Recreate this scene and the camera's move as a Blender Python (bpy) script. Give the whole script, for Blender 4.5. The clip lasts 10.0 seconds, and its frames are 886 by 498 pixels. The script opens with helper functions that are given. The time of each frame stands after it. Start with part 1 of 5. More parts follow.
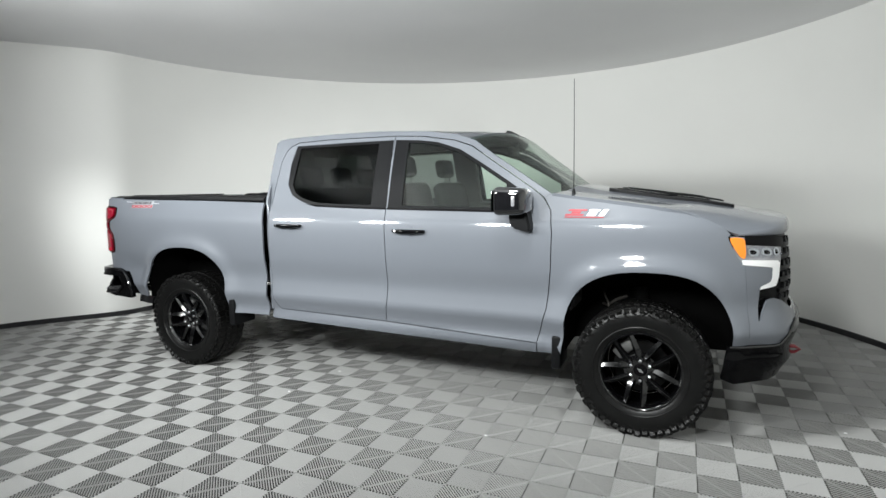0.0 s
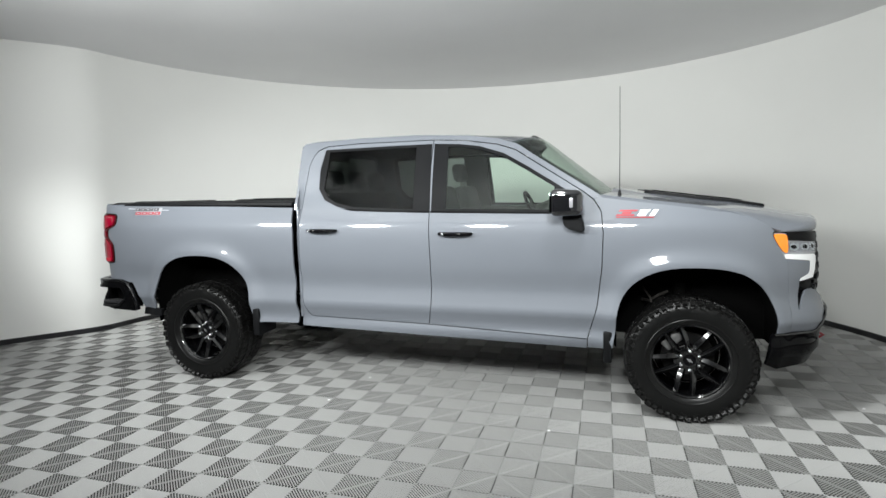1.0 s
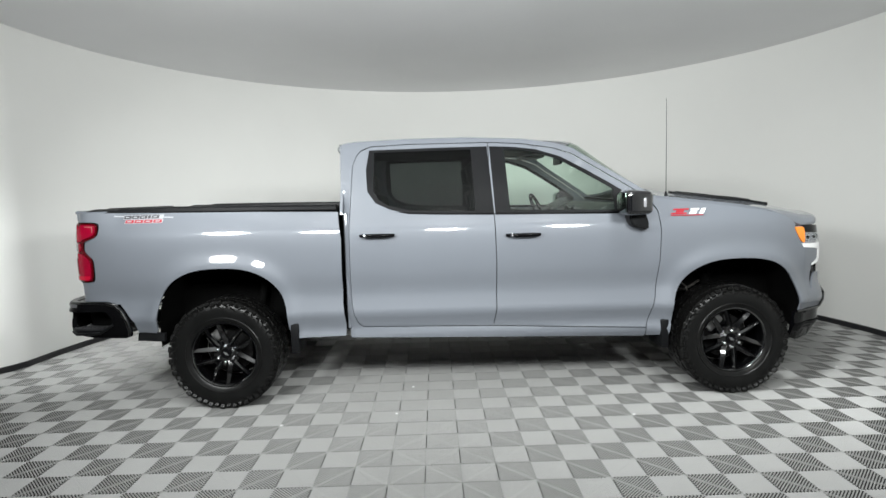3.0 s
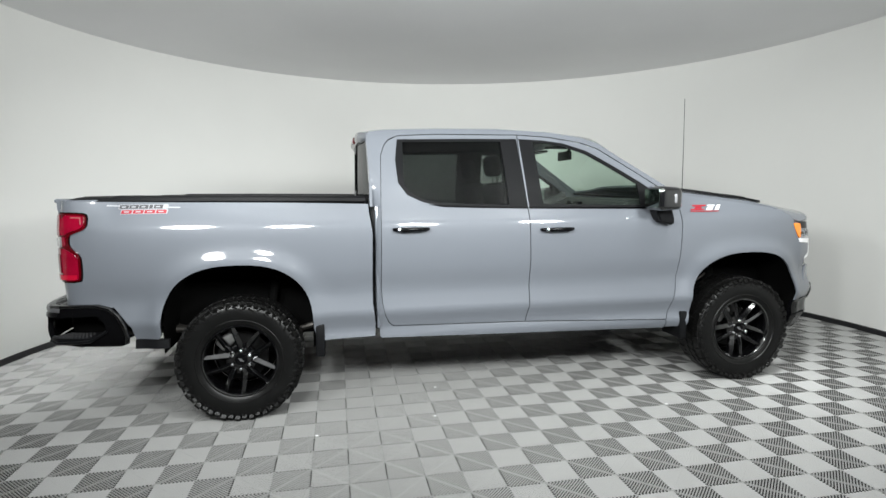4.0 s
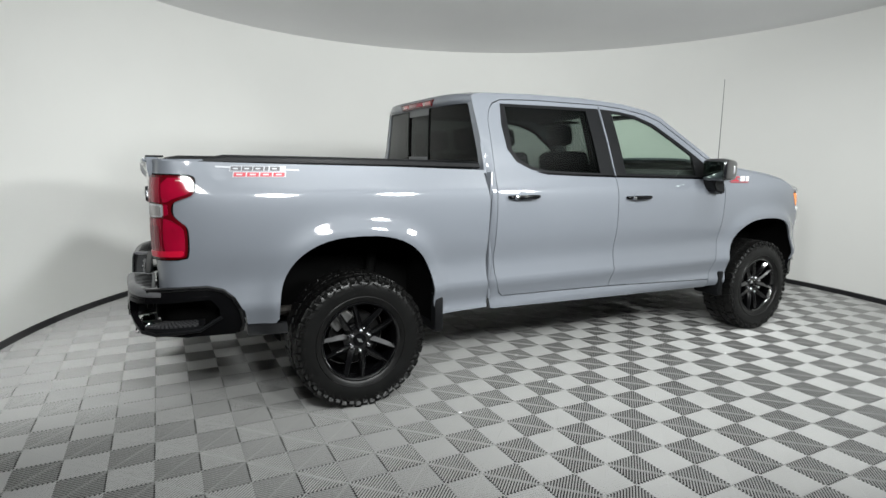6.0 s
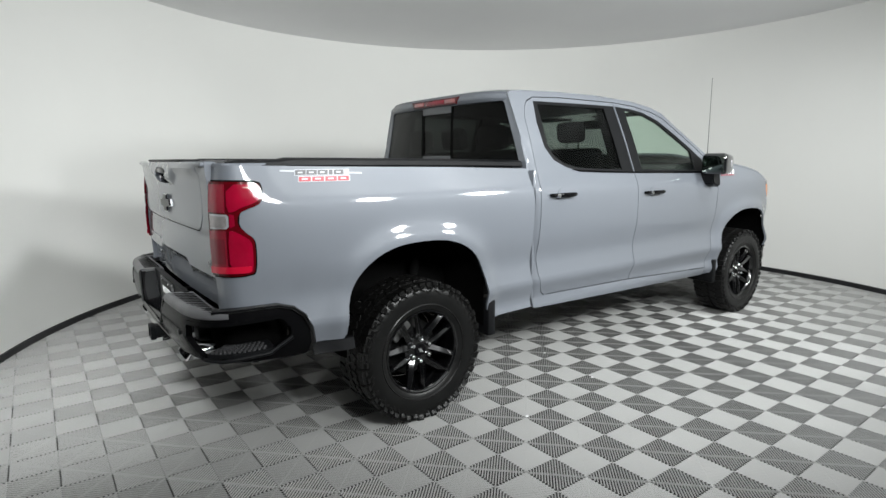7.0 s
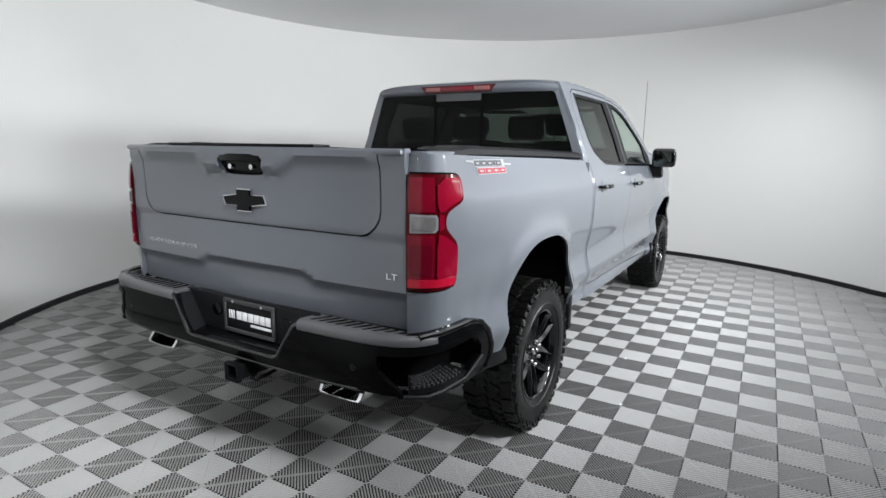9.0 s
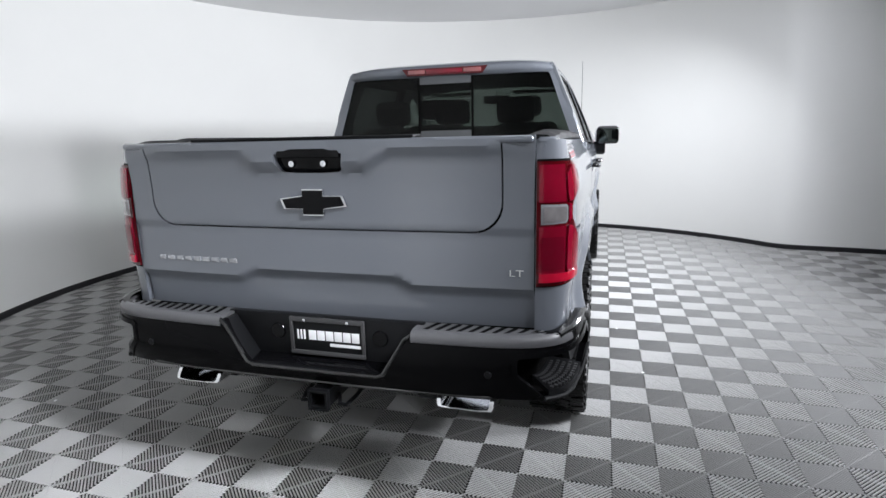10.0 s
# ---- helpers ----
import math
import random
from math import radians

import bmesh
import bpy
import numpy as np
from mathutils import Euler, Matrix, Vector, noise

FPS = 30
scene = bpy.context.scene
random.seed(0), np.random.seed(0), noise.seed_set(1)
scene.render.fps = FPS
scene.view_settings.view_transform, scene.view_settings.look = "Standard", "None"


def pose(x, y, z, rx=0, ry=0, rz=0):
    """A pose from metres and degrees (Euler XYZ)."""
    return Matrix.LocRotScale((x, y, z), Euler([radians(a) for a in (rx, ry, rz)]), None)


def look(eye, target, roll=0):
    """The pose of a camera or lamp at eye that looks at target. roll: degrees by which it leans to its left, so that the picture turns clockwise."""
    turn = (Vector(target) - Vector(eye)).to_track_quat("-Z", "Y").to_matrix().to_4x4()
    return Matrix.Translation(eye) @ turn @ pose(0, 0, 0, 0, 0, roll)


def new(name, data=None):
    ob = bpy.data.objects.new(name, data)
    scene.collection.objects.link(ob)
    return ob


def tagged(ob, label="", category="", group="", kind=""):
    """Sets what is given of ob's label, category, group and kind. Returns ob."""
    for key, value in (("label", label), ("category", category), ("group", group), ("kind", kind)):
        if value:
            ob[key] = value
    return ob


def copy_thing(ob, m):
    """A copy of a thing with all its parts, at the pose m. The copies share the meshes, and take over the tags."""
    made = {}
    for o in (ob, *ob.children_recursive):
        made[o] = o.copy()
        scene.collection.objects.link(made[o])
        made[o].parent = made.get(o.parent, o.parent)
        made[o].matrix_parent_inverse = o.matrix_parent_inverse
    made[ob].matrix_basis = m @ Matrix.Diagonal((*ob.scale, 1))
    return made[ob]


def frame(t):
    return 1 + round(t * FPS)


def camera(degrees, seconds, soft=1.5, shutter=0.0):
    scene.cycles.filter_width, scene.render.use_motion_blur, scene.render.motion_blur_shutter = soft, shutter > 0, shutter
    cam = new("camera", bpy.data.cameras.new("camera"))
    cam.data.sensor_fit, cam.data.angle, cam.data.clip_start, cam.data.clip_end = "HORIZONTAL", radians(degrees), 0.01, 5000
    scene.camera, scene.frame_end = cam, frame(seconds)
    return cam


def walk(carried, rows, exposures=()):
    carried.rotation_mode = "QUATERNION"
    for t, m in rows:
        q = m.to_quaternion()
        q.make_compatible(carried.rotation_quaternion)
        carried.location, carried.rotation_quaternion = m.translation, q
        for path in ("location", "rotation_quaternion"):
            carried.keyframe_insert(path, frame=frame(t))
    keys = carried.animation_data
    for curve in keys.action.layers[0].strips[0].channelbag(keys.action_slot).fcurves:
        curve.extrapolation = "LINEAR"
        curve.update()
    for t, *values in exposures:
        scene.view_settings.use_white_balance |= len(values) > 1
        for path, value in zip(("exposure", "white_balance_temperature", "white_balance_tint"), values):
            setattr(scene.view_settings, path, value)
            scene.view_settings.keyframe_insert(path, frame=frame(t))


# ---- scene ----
cam = camera(77.9, 10.0)
PATH = [
    (0, (2.089, -4.382, 1.529), (1.286, -2.564, 1.303), -0.8),
    (0.5, (1.714, -4.557, 1.515), (1.019, -2.692, 1.318), -1.5),
    (1, (1.347, -4.707, 1.519), (0.777, -2.801, 1.312), -1.2),
    (1.5, (0.937, -4.861, 1.526), (0.535, -2.914, 1.314), -1.4),
    (2, (0.488, -4.915, 1.521), (0.243, -2.939, 1.337), -1.5),
    (2.5, (0.057, -4.927, 1.522), (-0.05, -2.939, 1.333), -1.3),
    (2.7, (-0.079, -4.934, 1.529), (-0.138, -2.944, 1.335), -1.4),
    (4, (-1.22, -4.674, 1.514), (-0.844, -2.721, 1.297), -0.5),
    (4.5, (-1.674, -4.529, 1.487), (-1.128, -2.618, 1.268), 1.1),
    (5, (-2.095, -4.394, 1.471), (-1.421, -2.526, 1.24), 2.8),
    (5.5, (-2.498, -4.231, 1.473), (-1.71, -2.413, 1.197), 1.6),
    (5.7, (-2.657, -4.139, 1.466), (-1.826, -2.344, 1.167), 1.2),
    (6.8, (-3.439, -3.57, 1.484), (-2.311, -1.949, 1.168), -0.1),
    (7, (-3.563, -3.439, 1.48), (-2.383, -1.856, 1.157), -0.2),
    (7.5, (-3.86, -3.081, 1.489), (-2.576, -1.585, 1.156), 0.4),
    (8, (-4.144, -2.723, 1.485), (-2.7, -1.383, 1.139), 1.0),
    (8.5, (-4.376, -2.347, 1.47), (-2.769, -1.199, 1.149), -0.2),
    (9, (-4.555, -1.941, 1.471), (-2.856, -0.948, 1.116), 1.0),
    (9.5, (-4.703, -1.514, 1.487), (-2.911, -0.717, 1.099), -0.5),
    (10, (-4.771, -1.055, 1.483), (-2.894, -0.5, 1.072), -1.4),
]
walk(cam, [(t, look(e, g, r)) for t, e, g, r in PATH], [(0, 0.0, 6500, 10), (6, 0.0, 6500, 10), (8, -0.02, 6450, 11), (9, 0.10, 6330, 13), (10, 0.40, 6200, 16)])

# ---- world, lights ----
world = bpy.data.worlds.new("world")
scene.world = world
world.use_nodes = True
world.node_tree.nodes["Background"].inputs[0].default_value = (0.8, 0.85, 0.9, 1)
world.node_tree.nodes["Background"].inputs[1].default_value = 0.05

CENTRE = (-0.03, 0.0)
CEILING_Z = 3.18
LAMP_POWER = 82.0
TOP_FILL_POWER = 34.0
REAR_FILL_POWER = 13.5
LAMP_SPREAD = 134
scene.view_settings.exposure = 0.0


# ---- materials ----
def material(name, base, rough=0.5, metal=0.0, coat=0.0, spec=0.5):
    m = bpy.data.materials.new(name)
    m.use_nodes = True
    b = m.node_tree.nodes["Principled BSDF"]
    b.inputs["Base Color"].default_value = (*base, 1)
    b.inputs["Roughness"].default_value = rough
    b.inputs["Metallic"].default_value = metal
    b.inputs["Coat Weight"].default_value = coat
    b.inputs["Coat Roughness"].default_value = 0.06
    b.inputs["Specular IOR Level"].default_value = spec
    return m


def weave(m, base, other, scale=6.0, fine=140.0, rough=(0.4, 0.6), bump=0.1, dist=0.002, detail=5.0):
    """Two scales of noise: broad stains in colour, fine grain in gloss and relief."""
    t = m.node_tree
    b = t.nodes["Principled BSDF"]
    co = t.nodes.new("ShaderNodeTexCoord")
    n1 = t.nodes.new("ShaderNodeTexNoise")
    n1.inputs["Scale"].default_value, n1.inputs["Detail"].default_value = scale, detail
    n2 = t.nodes.new("ShaderNodeTexNoise")
    n2.inputs["Scale"].default_value, n2.inputs["Detail"].default_value = fine, 3.0
    ramp = t.nodes.new("ShaderNodeMix")
    ramp.data_type = "RGBA"
    ramp.inputs[6].default_value, ramp.inputs[7].default_value = (*base, 1), (*other, 1)
    r = t.nodes.new("ShaderNodeMapRange")
    r.inputs["To Min"].default_value, r.inputs["To Max"].default_value = rough
    bp = t.nodes.new("ShaderNodeBump")
    bp.inputs["Strength"].default_value, bp.inputs["Distance"].default_value = bump, dist
    t.links.new(co.outputs["Object"], n1.inputs["Vector"])
    t.links.new(co.outputs["Object"], n2.inputs["Vector"])
    t.links.new(n1.outputs["Fac"], ramp.inputs[0])
    t.links.new(ramp.outputs[2], b.inputs["Base Color"])
    t.links.new(n1.outputs["Fac"], r.inputs["Value"])
    t.links.new(r.outputs["Result"], b.inputs["Roughness"])
    t.links.new(n2.outputs["Fac"], bp.inputs["Height"])
    t.links.new(bp.outputs["Normal"], b.inputs["Normal"])
    return m


def glass(name, tint, gloss=0.022):
    """Thin tinted pane: see-through by its tint, with Fresnel gloss."""
    m = bpy.data.materials.new(name)
    m.use_nodes = True
    t = m.node_tree
    t.nodes.clear()
    out = t.nodes.new("ShaderNodeOutputMaterial")
    mix = t.nodes.new("ShaderNodeMixShader")
    tr = t.nodes.new("ShaderNodeBsdfTransparent")
    tr.inputs[0].default_value = (*tint, 1)
    gl = t.nodes.new("ShaderNodeBsdfGlossy")
    gl.inputs["Roughness"].default_value = 0.0
    lw = t.nodes.new("ShaderNodeLayerWeight")
    lw.inputs[0].default_value = 0.5
    pw = t.nodes.new("ShaderNodeMath")
    pw.operation = "POWER"
    pw.inputs[1].default_value = 4.0
    ma = t.nodes.new("ShaderNodeMath")
    ma.operation = "MULTIPLY_ADD"
    ma.inputs[1].default_value, ma.inputs[2].default_value = 0.55, gloss
    t.links.new(lw.outputs["Facing"], pw.inputs[0])
    t.links.new(pw.outputs[0], ma.inputs[0])
    t.links.new(ma.outputs[0], mix.inputs[0])
    t.links.new(tr.outputs[0], mix.inputs[1])
    t.links.new(gl.outputs[0], mix.inputs[2])
    t.links.new(mix.outputs[0], out.inputs[0])
    return m


WALL = weave(material("white_wall", (0.8, 0.8, 0.77), 0.6), (0.80, 0.80, 0.775), (0.74, 0.74, 0.72), 0.9, 60, (0.55, 0.75), 0.05)
CEIL = weave(material("ceiling_paint", (0.6, 0.6, 0.6), 0.5), (0.83, 0.83, 0.84), (0.76, 0.76, 0.77), 0.7, 50, (0.35, 0.55), 0.04)
SHELL = weave(material("white_lamp_shell", (0.6, 0.6, 0.6), 0.4), (0.62, 0.62, 0.61), (0.55, 0.55, 0.54), 6, 120, (0.35, 0.5), 0.05)
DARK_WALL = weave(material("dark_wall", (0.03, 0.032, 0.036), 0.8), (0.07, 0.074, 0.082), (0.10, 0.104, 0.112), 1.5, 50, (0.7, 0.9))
BASEB = material("black_skirting", (0.012, 0.012, 0.014), 0.35)
RIBS = weave(material("tile_plastic", (0.34, 0.34, 0.33), 0.4), (0.345, 0.345, 0.338), (0.285, 0.285, 0.278), 1.3, 90, (0.34, 0.5), 0.1)
UNDER = weave(material("subfloor", (0.03, 0.03, 0.03), 0.8), (0.010, 0.010, 0.010), (0.018, 0.017, 0.016), 3, 80, (0.7, 0.9))
PAINT = weave(material("grey_blue_paint", (0.138, 0.150, 0.171), 0.5, 0.08, 1.0, 0.25), (0.134, 0.146, 0.167), (0.142, 0.154, 0.175), 1.2, 9, (0.44, 0.54), 0.02, 0.004)
PAINT.node_tree.links.new(PAINT.node_tree.nodes["Bump"].outputs["Normal"], PAINT.node_tree.nodes["Principled BSDF"].inputs["Coat Normal"])
BUMPER_BLACK = weave(material("moulded_gloss_black", (0.003, 0.003, 0.003), 0.14, spec=0.06), (0.0022, 0.0022, 0.0025), (0.0036, 0.0036, 0.004), 4, 120, (0.10, 0.20), 0.05, 0.001)
BLACK_GLOSS = material("gloss_black", (0.0025, 0.0025, 0.003), 0.07, 0.0, 0.0, 0.15)
RIM_BLACK = material("gloss_black_alloy", (0.002, 0.002, 0.0023), 0.13, 0.0, 0.0, 0.9)
BLACK_SATIN = weave(material("textured_black_plastic", (0.012, 0.012, 0.013), 0.5, spec=0.14), (0.004, 0.0045, 0.005), (0.008, 0.008, 0.009), 5, 300, (0.35, 0.5), 0.15, 0.001)
RUBBER = weave(material("tyre_rubber", (0.005, 0.005, 0.005), 0.6, spec=0.3), (0.0025, 0.0025, 0.0026), (0.006, 0.006, 0.0058), 9, 160, (0.24, 0.46), 0.3, 0.0015)
TREAD = weave(material("tread_rubber", (0.004, 0.004, 0.004), 0.5, spec=0.3), (0.0025, 0.0025, 0.0025), (0.006, 0.0058, 0.0056), 14, 75, (0.26, 0.42), 0.8, 0.005)
DISC = material("dark_cast_iron", (0.012, 0.012, 0.012), 0.45, 0.6)
CALIPER = weave(material("cast_alloy", (0.3, 0.3, 0.3), 0.4, 0.7), (0.26, 0.26, 0.26), (0.36, 0.36, 0.35), 14, 120, (0.3, 0.5), 0.3)
# near-black liner colour; also stands for shade in pockets, gaps and wheel wells
CAVITY = material("liner_shade_black", (0.0025, 0.0025, 0.0025), 0.9, spec=0.05)
STUD = material("stud_plastic", (0.040, 0.040, 0.042), 0.35)
PAD = weave(material("pad_plastic", (0.1, 0.1, 0.1), 0.4), (0.095, 0.095, 0.10), (0.070, 0.070, 0.074), 9, 260, (0.3, 0.45), 0.2)
MIRROR = material("mirror_glass", (0.10, 0.12, 0.11), 0.03, 1.0)
MIRROR_SHELL = material("polished_black_shell", (0.006, 0.006, 0.007), 0.05, 0.0, 1.0, 1.0)
CHROME = material("chrome", (0.75, 0.76, 0.78), 0.08, 1.0)
EMBLEM_RIM = material("bright_metal_rim", (0.70, 0.71, 0.73), 0.12, 1.0)
STEEL = weave(material("cast_steel", (0.05, 0.05, 0.05), 0.5, 0.8), (0.05, 0.05, 0.05), (0.09, 0.08, 0.07), 12, 150, (0.4, 0.7))
RED_LENS = weave(material("red_lens", (0.17, 0.0012, 0.013), 0.06, 0.0, 0.5, 0.5), (0.12, 0.0008, 0.008), (0.24, 0.002, 0.019), 9, 160, (0.06, 0.12), 0.08, 0.001)
RED_INNER = weave(material("inner_red_lens", (0.21, 0.0015, 0.016), 0.06, 0.0, 0.5, 0.5), (0.15, 0.001, 0.010), (0.28, 0.002, 0.022), 12, 160, (0.08, 0.14), 0.08, 0.001)
RED_BRIGHT = material("bright_red_lens", (0.42, 0.005, 0.026), 0.12, 0.0, 0.4, 0.5)
RED_MID = material("mid_red_lens", (0.12, 0.001, 0.010), 0.10, 0.0, 0.3, 0.5)
RED_DARK = material("dark_red_lens", (0.07, 0.0008, 0.003), 0.10, 0.0, 0.0, 0.5)
LAMP_GLASS = glass("clear_lamp_glass", (0.92, 0.93, 0.94))
DAY_LENS = material("milky_white_lens", (0.88, 0.88, 0.88), 0.25, 0.0, 0.6)
SMOKE_LENS = weave(material("smoky_lens", (0.2, 0.19, 0.19), 0.12, 0.3, 1.0), (0.14, 0.13, 0.13), (0.34, 0.32, 0.32), 26, 160, (0.1, 0.2), 0.3, 0.001)
SILVER_LENS = material("silver_lens", (0.38, 0.38, 0.40), 0.15, 0.4, 1.0)
AMBER = material("amber_lens", (0.9, 0.25, 0.01), 0.15, 0.0, 1.0)
DECAL_RED = material("decal_red", (0.32, 0.014, 0.026), 0.3, 0, 0.5)
DECAL_WHITE = material("decal_silver", (0.75, 0.75, 0.77), 0.3, 0.2, 0.5)
DECAL_PALE = material("decal_pale_grey", (0.34, 0.35, 0.37), 0.3, 0.1, 0.5)
DECAL_MID = material("decal_mid_grey", (0.38, 0.39, 0.41), 0.2, 0.6, 0.5)
PINK_LENS = material("pink_lens", (0.28, 0.09, 0.09), 0.15, 0.0, 1.0)
DECAL_DARK = material("decal_dark", (0.05, 0.05, 0.055), 0.3, 0, 0.5)
PLATE_WHITE = material("plate_white", (0.85, 0.85, 0.86), 0.4)
CLOTH = weave(material("seat_cloth", (0.02, 0.02, 0.022), 0.9), (0.018, 0.018, 0.02), (0.035, 0.035, 0.037), 20, 400, (0.8, 0.95), 0.3)
SLIDER = weave(material("slider_plastic", (0.1, 0.1, 0.1), 0.4), (0.10, 0.105, 0.11), (0.08, 0.084, 0.088), 6, 200, (0.3, 0.45), 0.1)
DASH = weave(material("dash_plastic", (0.03, 0.03, 0.032), 0.6), (0.03, 0.03, 0.032), (0.05, 0.05, 0.05), 6, 260, (0.5, 0.7), 0.2)
GLASS_FRONT = glass("green_tint_glass", (0.92, 0.975, 0.94))
GLASS_REAR = glass("privacy_glass", (0.45, 0.475, 0.465), 0.014)
GLASS_BACK = glass("dark_rear_glass", (0.25, 0.27, 0.26), 0.012)
GLASS_SCREEN = glass("windscreen_glass", (0.88, 0.94, 0.90))


# ---- mesh helpers ----
def mesh_of(name, verts, faces, smooth=True):
    me = bpy.data.meshes.new(name)
    me.from_pydata([tuple(v) for v in verts], [], faces)
    me.update()
    if smooth:
        me.shade_smooth()
    return me


def part(name, geo, mat, parent=None, label="", smooth=None, angle=35):
    """Links a bmesh or a mesh as one object under a thing or a part."""
    if isinstance(geo, bmesh.types.BMesh):
        me = bpy.data.meshes.new(name)
        bmesh.ops.recalc_face_normals(geo, faces=geo.faces)
        geo.to_mesh(me)
        geo.free()
        me.shade_smooth()
        me.set_sharp_from_angle(angle=radians(angle))
    else:
        me = geo
        if smooth is None:
            me.shade_smooth()
            me.set_sharp_from_angle(angle=radians(angle))
    if not me.materials:
        me.materials.append(mat)
    ob = new(name, me)
    if parent:
        ob.parent = parent
    if label:
        ob["label"] = label
    return ob


def thing(name, label, category, at=(0, 0, 0), group="", kind=""):
    e = new(name)
    e.location = at
    e.empty_display_size = 0.1
    return tagged(e, label, category, group, kind)


def box(bm, lo, hi, bevel=0.0, m=None, seg=2):
    r = bmesh.ops.create_cube(bm, size=1.0)
    vs = r["verts"]
    for v in vs:
        v.co = Vector([lo[k] + (v.co[k] + 0.5) * (hi[k] - lo[k]) for k in range(3)])
    if bevel > 0:
        es = list({e for v in vs for e in v.link_edges})
        out = bmesh.ops.bevel(bm, geom=es, offset=bevel, segments=seg, affect="EDGES", profile=0.5)
        vs = list({v for f in out["faces"] for v in f.verts} | {v for v in vs if v.is_valid})
        vs = [v for v in vs if v.is_valid]
    if m:
        bmesh.ops.transform(bm, matrix=m, verts=vs)
    return vs


def lathe(bm, prof, n=48, axis="y", at=(0, 0, 0)):
    """Turns (radius, offset) pairs about an axis."""
    rings = []
    for i in range(n):
        a = 2 * math.pi * i / n
        c, s = math.cos(a), math.sin(a)
        ring = []
        for r, o in prof:
            p = {"y": (r * c, o, r * s), "z": (r * c, r * s, o), "x": (o, r * c, r * s)}[axis]
            ring.append(bm.verts.new((p[0] + at[0], p[1] + at[1], p[2] + at[2])))
        rings.append(ring)
    for i in range(n):
        a, b = rings[i], rings[(i + 1) % n]
        for k in range(len(prof) - 1):
            bm.faces.new((a[k], a[k + 1], b[k + 1], b[k]))
    return rings


def prism(bm, outline, to3, depth):
    """A closed flat outline, given depth along a vector."""
    d = Vector(depth)
    a = [bm.verts.new(to3(*p)) for p in outline]
    b = [bm.verts.new(Vector(v.co) + d) for v in a]
    n = len(a)
    bm.faces.new(a)
    bm.faces.new(b[::-1])
    for i in range(n):
        bm.faces.new((a[i], b[i], b[(i + 1) % n], a[(i + 1) % n]))
    return a + b


def tube(bm, pts, r, n=8, cap=True):
    rings = []
    P = [Vector(p) for p in pts]
    for i, p in enumerate(P):
        d = (P[min(i + 1, len(P) - 1)] - P[max(i - 1, 0)]).normalized()
        u = d.orthogonal().normalized() if i == 0 else (rings_u - d * rings_u.dot(d)).normalized()
        rings_u = u
        w = d.cross(u)
        rr = r[i] if isinstance(r, (list, tuple)) else r
        rings.append([bm.verts.new(p + rr * (math.cos(2 * math.pi * k / n) * u + math.sin(2 * math.pi * k / n) * w)) for k in range(n)])
    for a, b in zip(rings, rings[1:]):
        for k in range(n):
            bm.faces.new((a[k], a[(k + 1) % n], b[(k + 1) % n], b[k]))
    if cap:
        bm.faces.new(rings[0][::-1])
        bm.faces.new(rings[-1])


# ---- the round studio ----
def wall_radius(az):
    """Plan of the curved wall: round behind the truck, wider on the open side where the camera goes round."""
    a = (az + 360) % 360
    if 176 < a < 196:
        k = (a - 176) / 20
    elif 196 <= a <= 296:
        k = 1.0
    elif 296 < a < 313:
        k = (313 - a) / 17
    else:
        k = 0.0
    k = k * k * (3 - 2 * k)
    return 4.19 + 1.02 * k


def wall_ring(az, extra=0.0):
    r = wall_radius(az) + extra
    return CENTRE[0] + r * math.cos(radians(az)), CENTRE[1] + r * math.sin(radians(az))


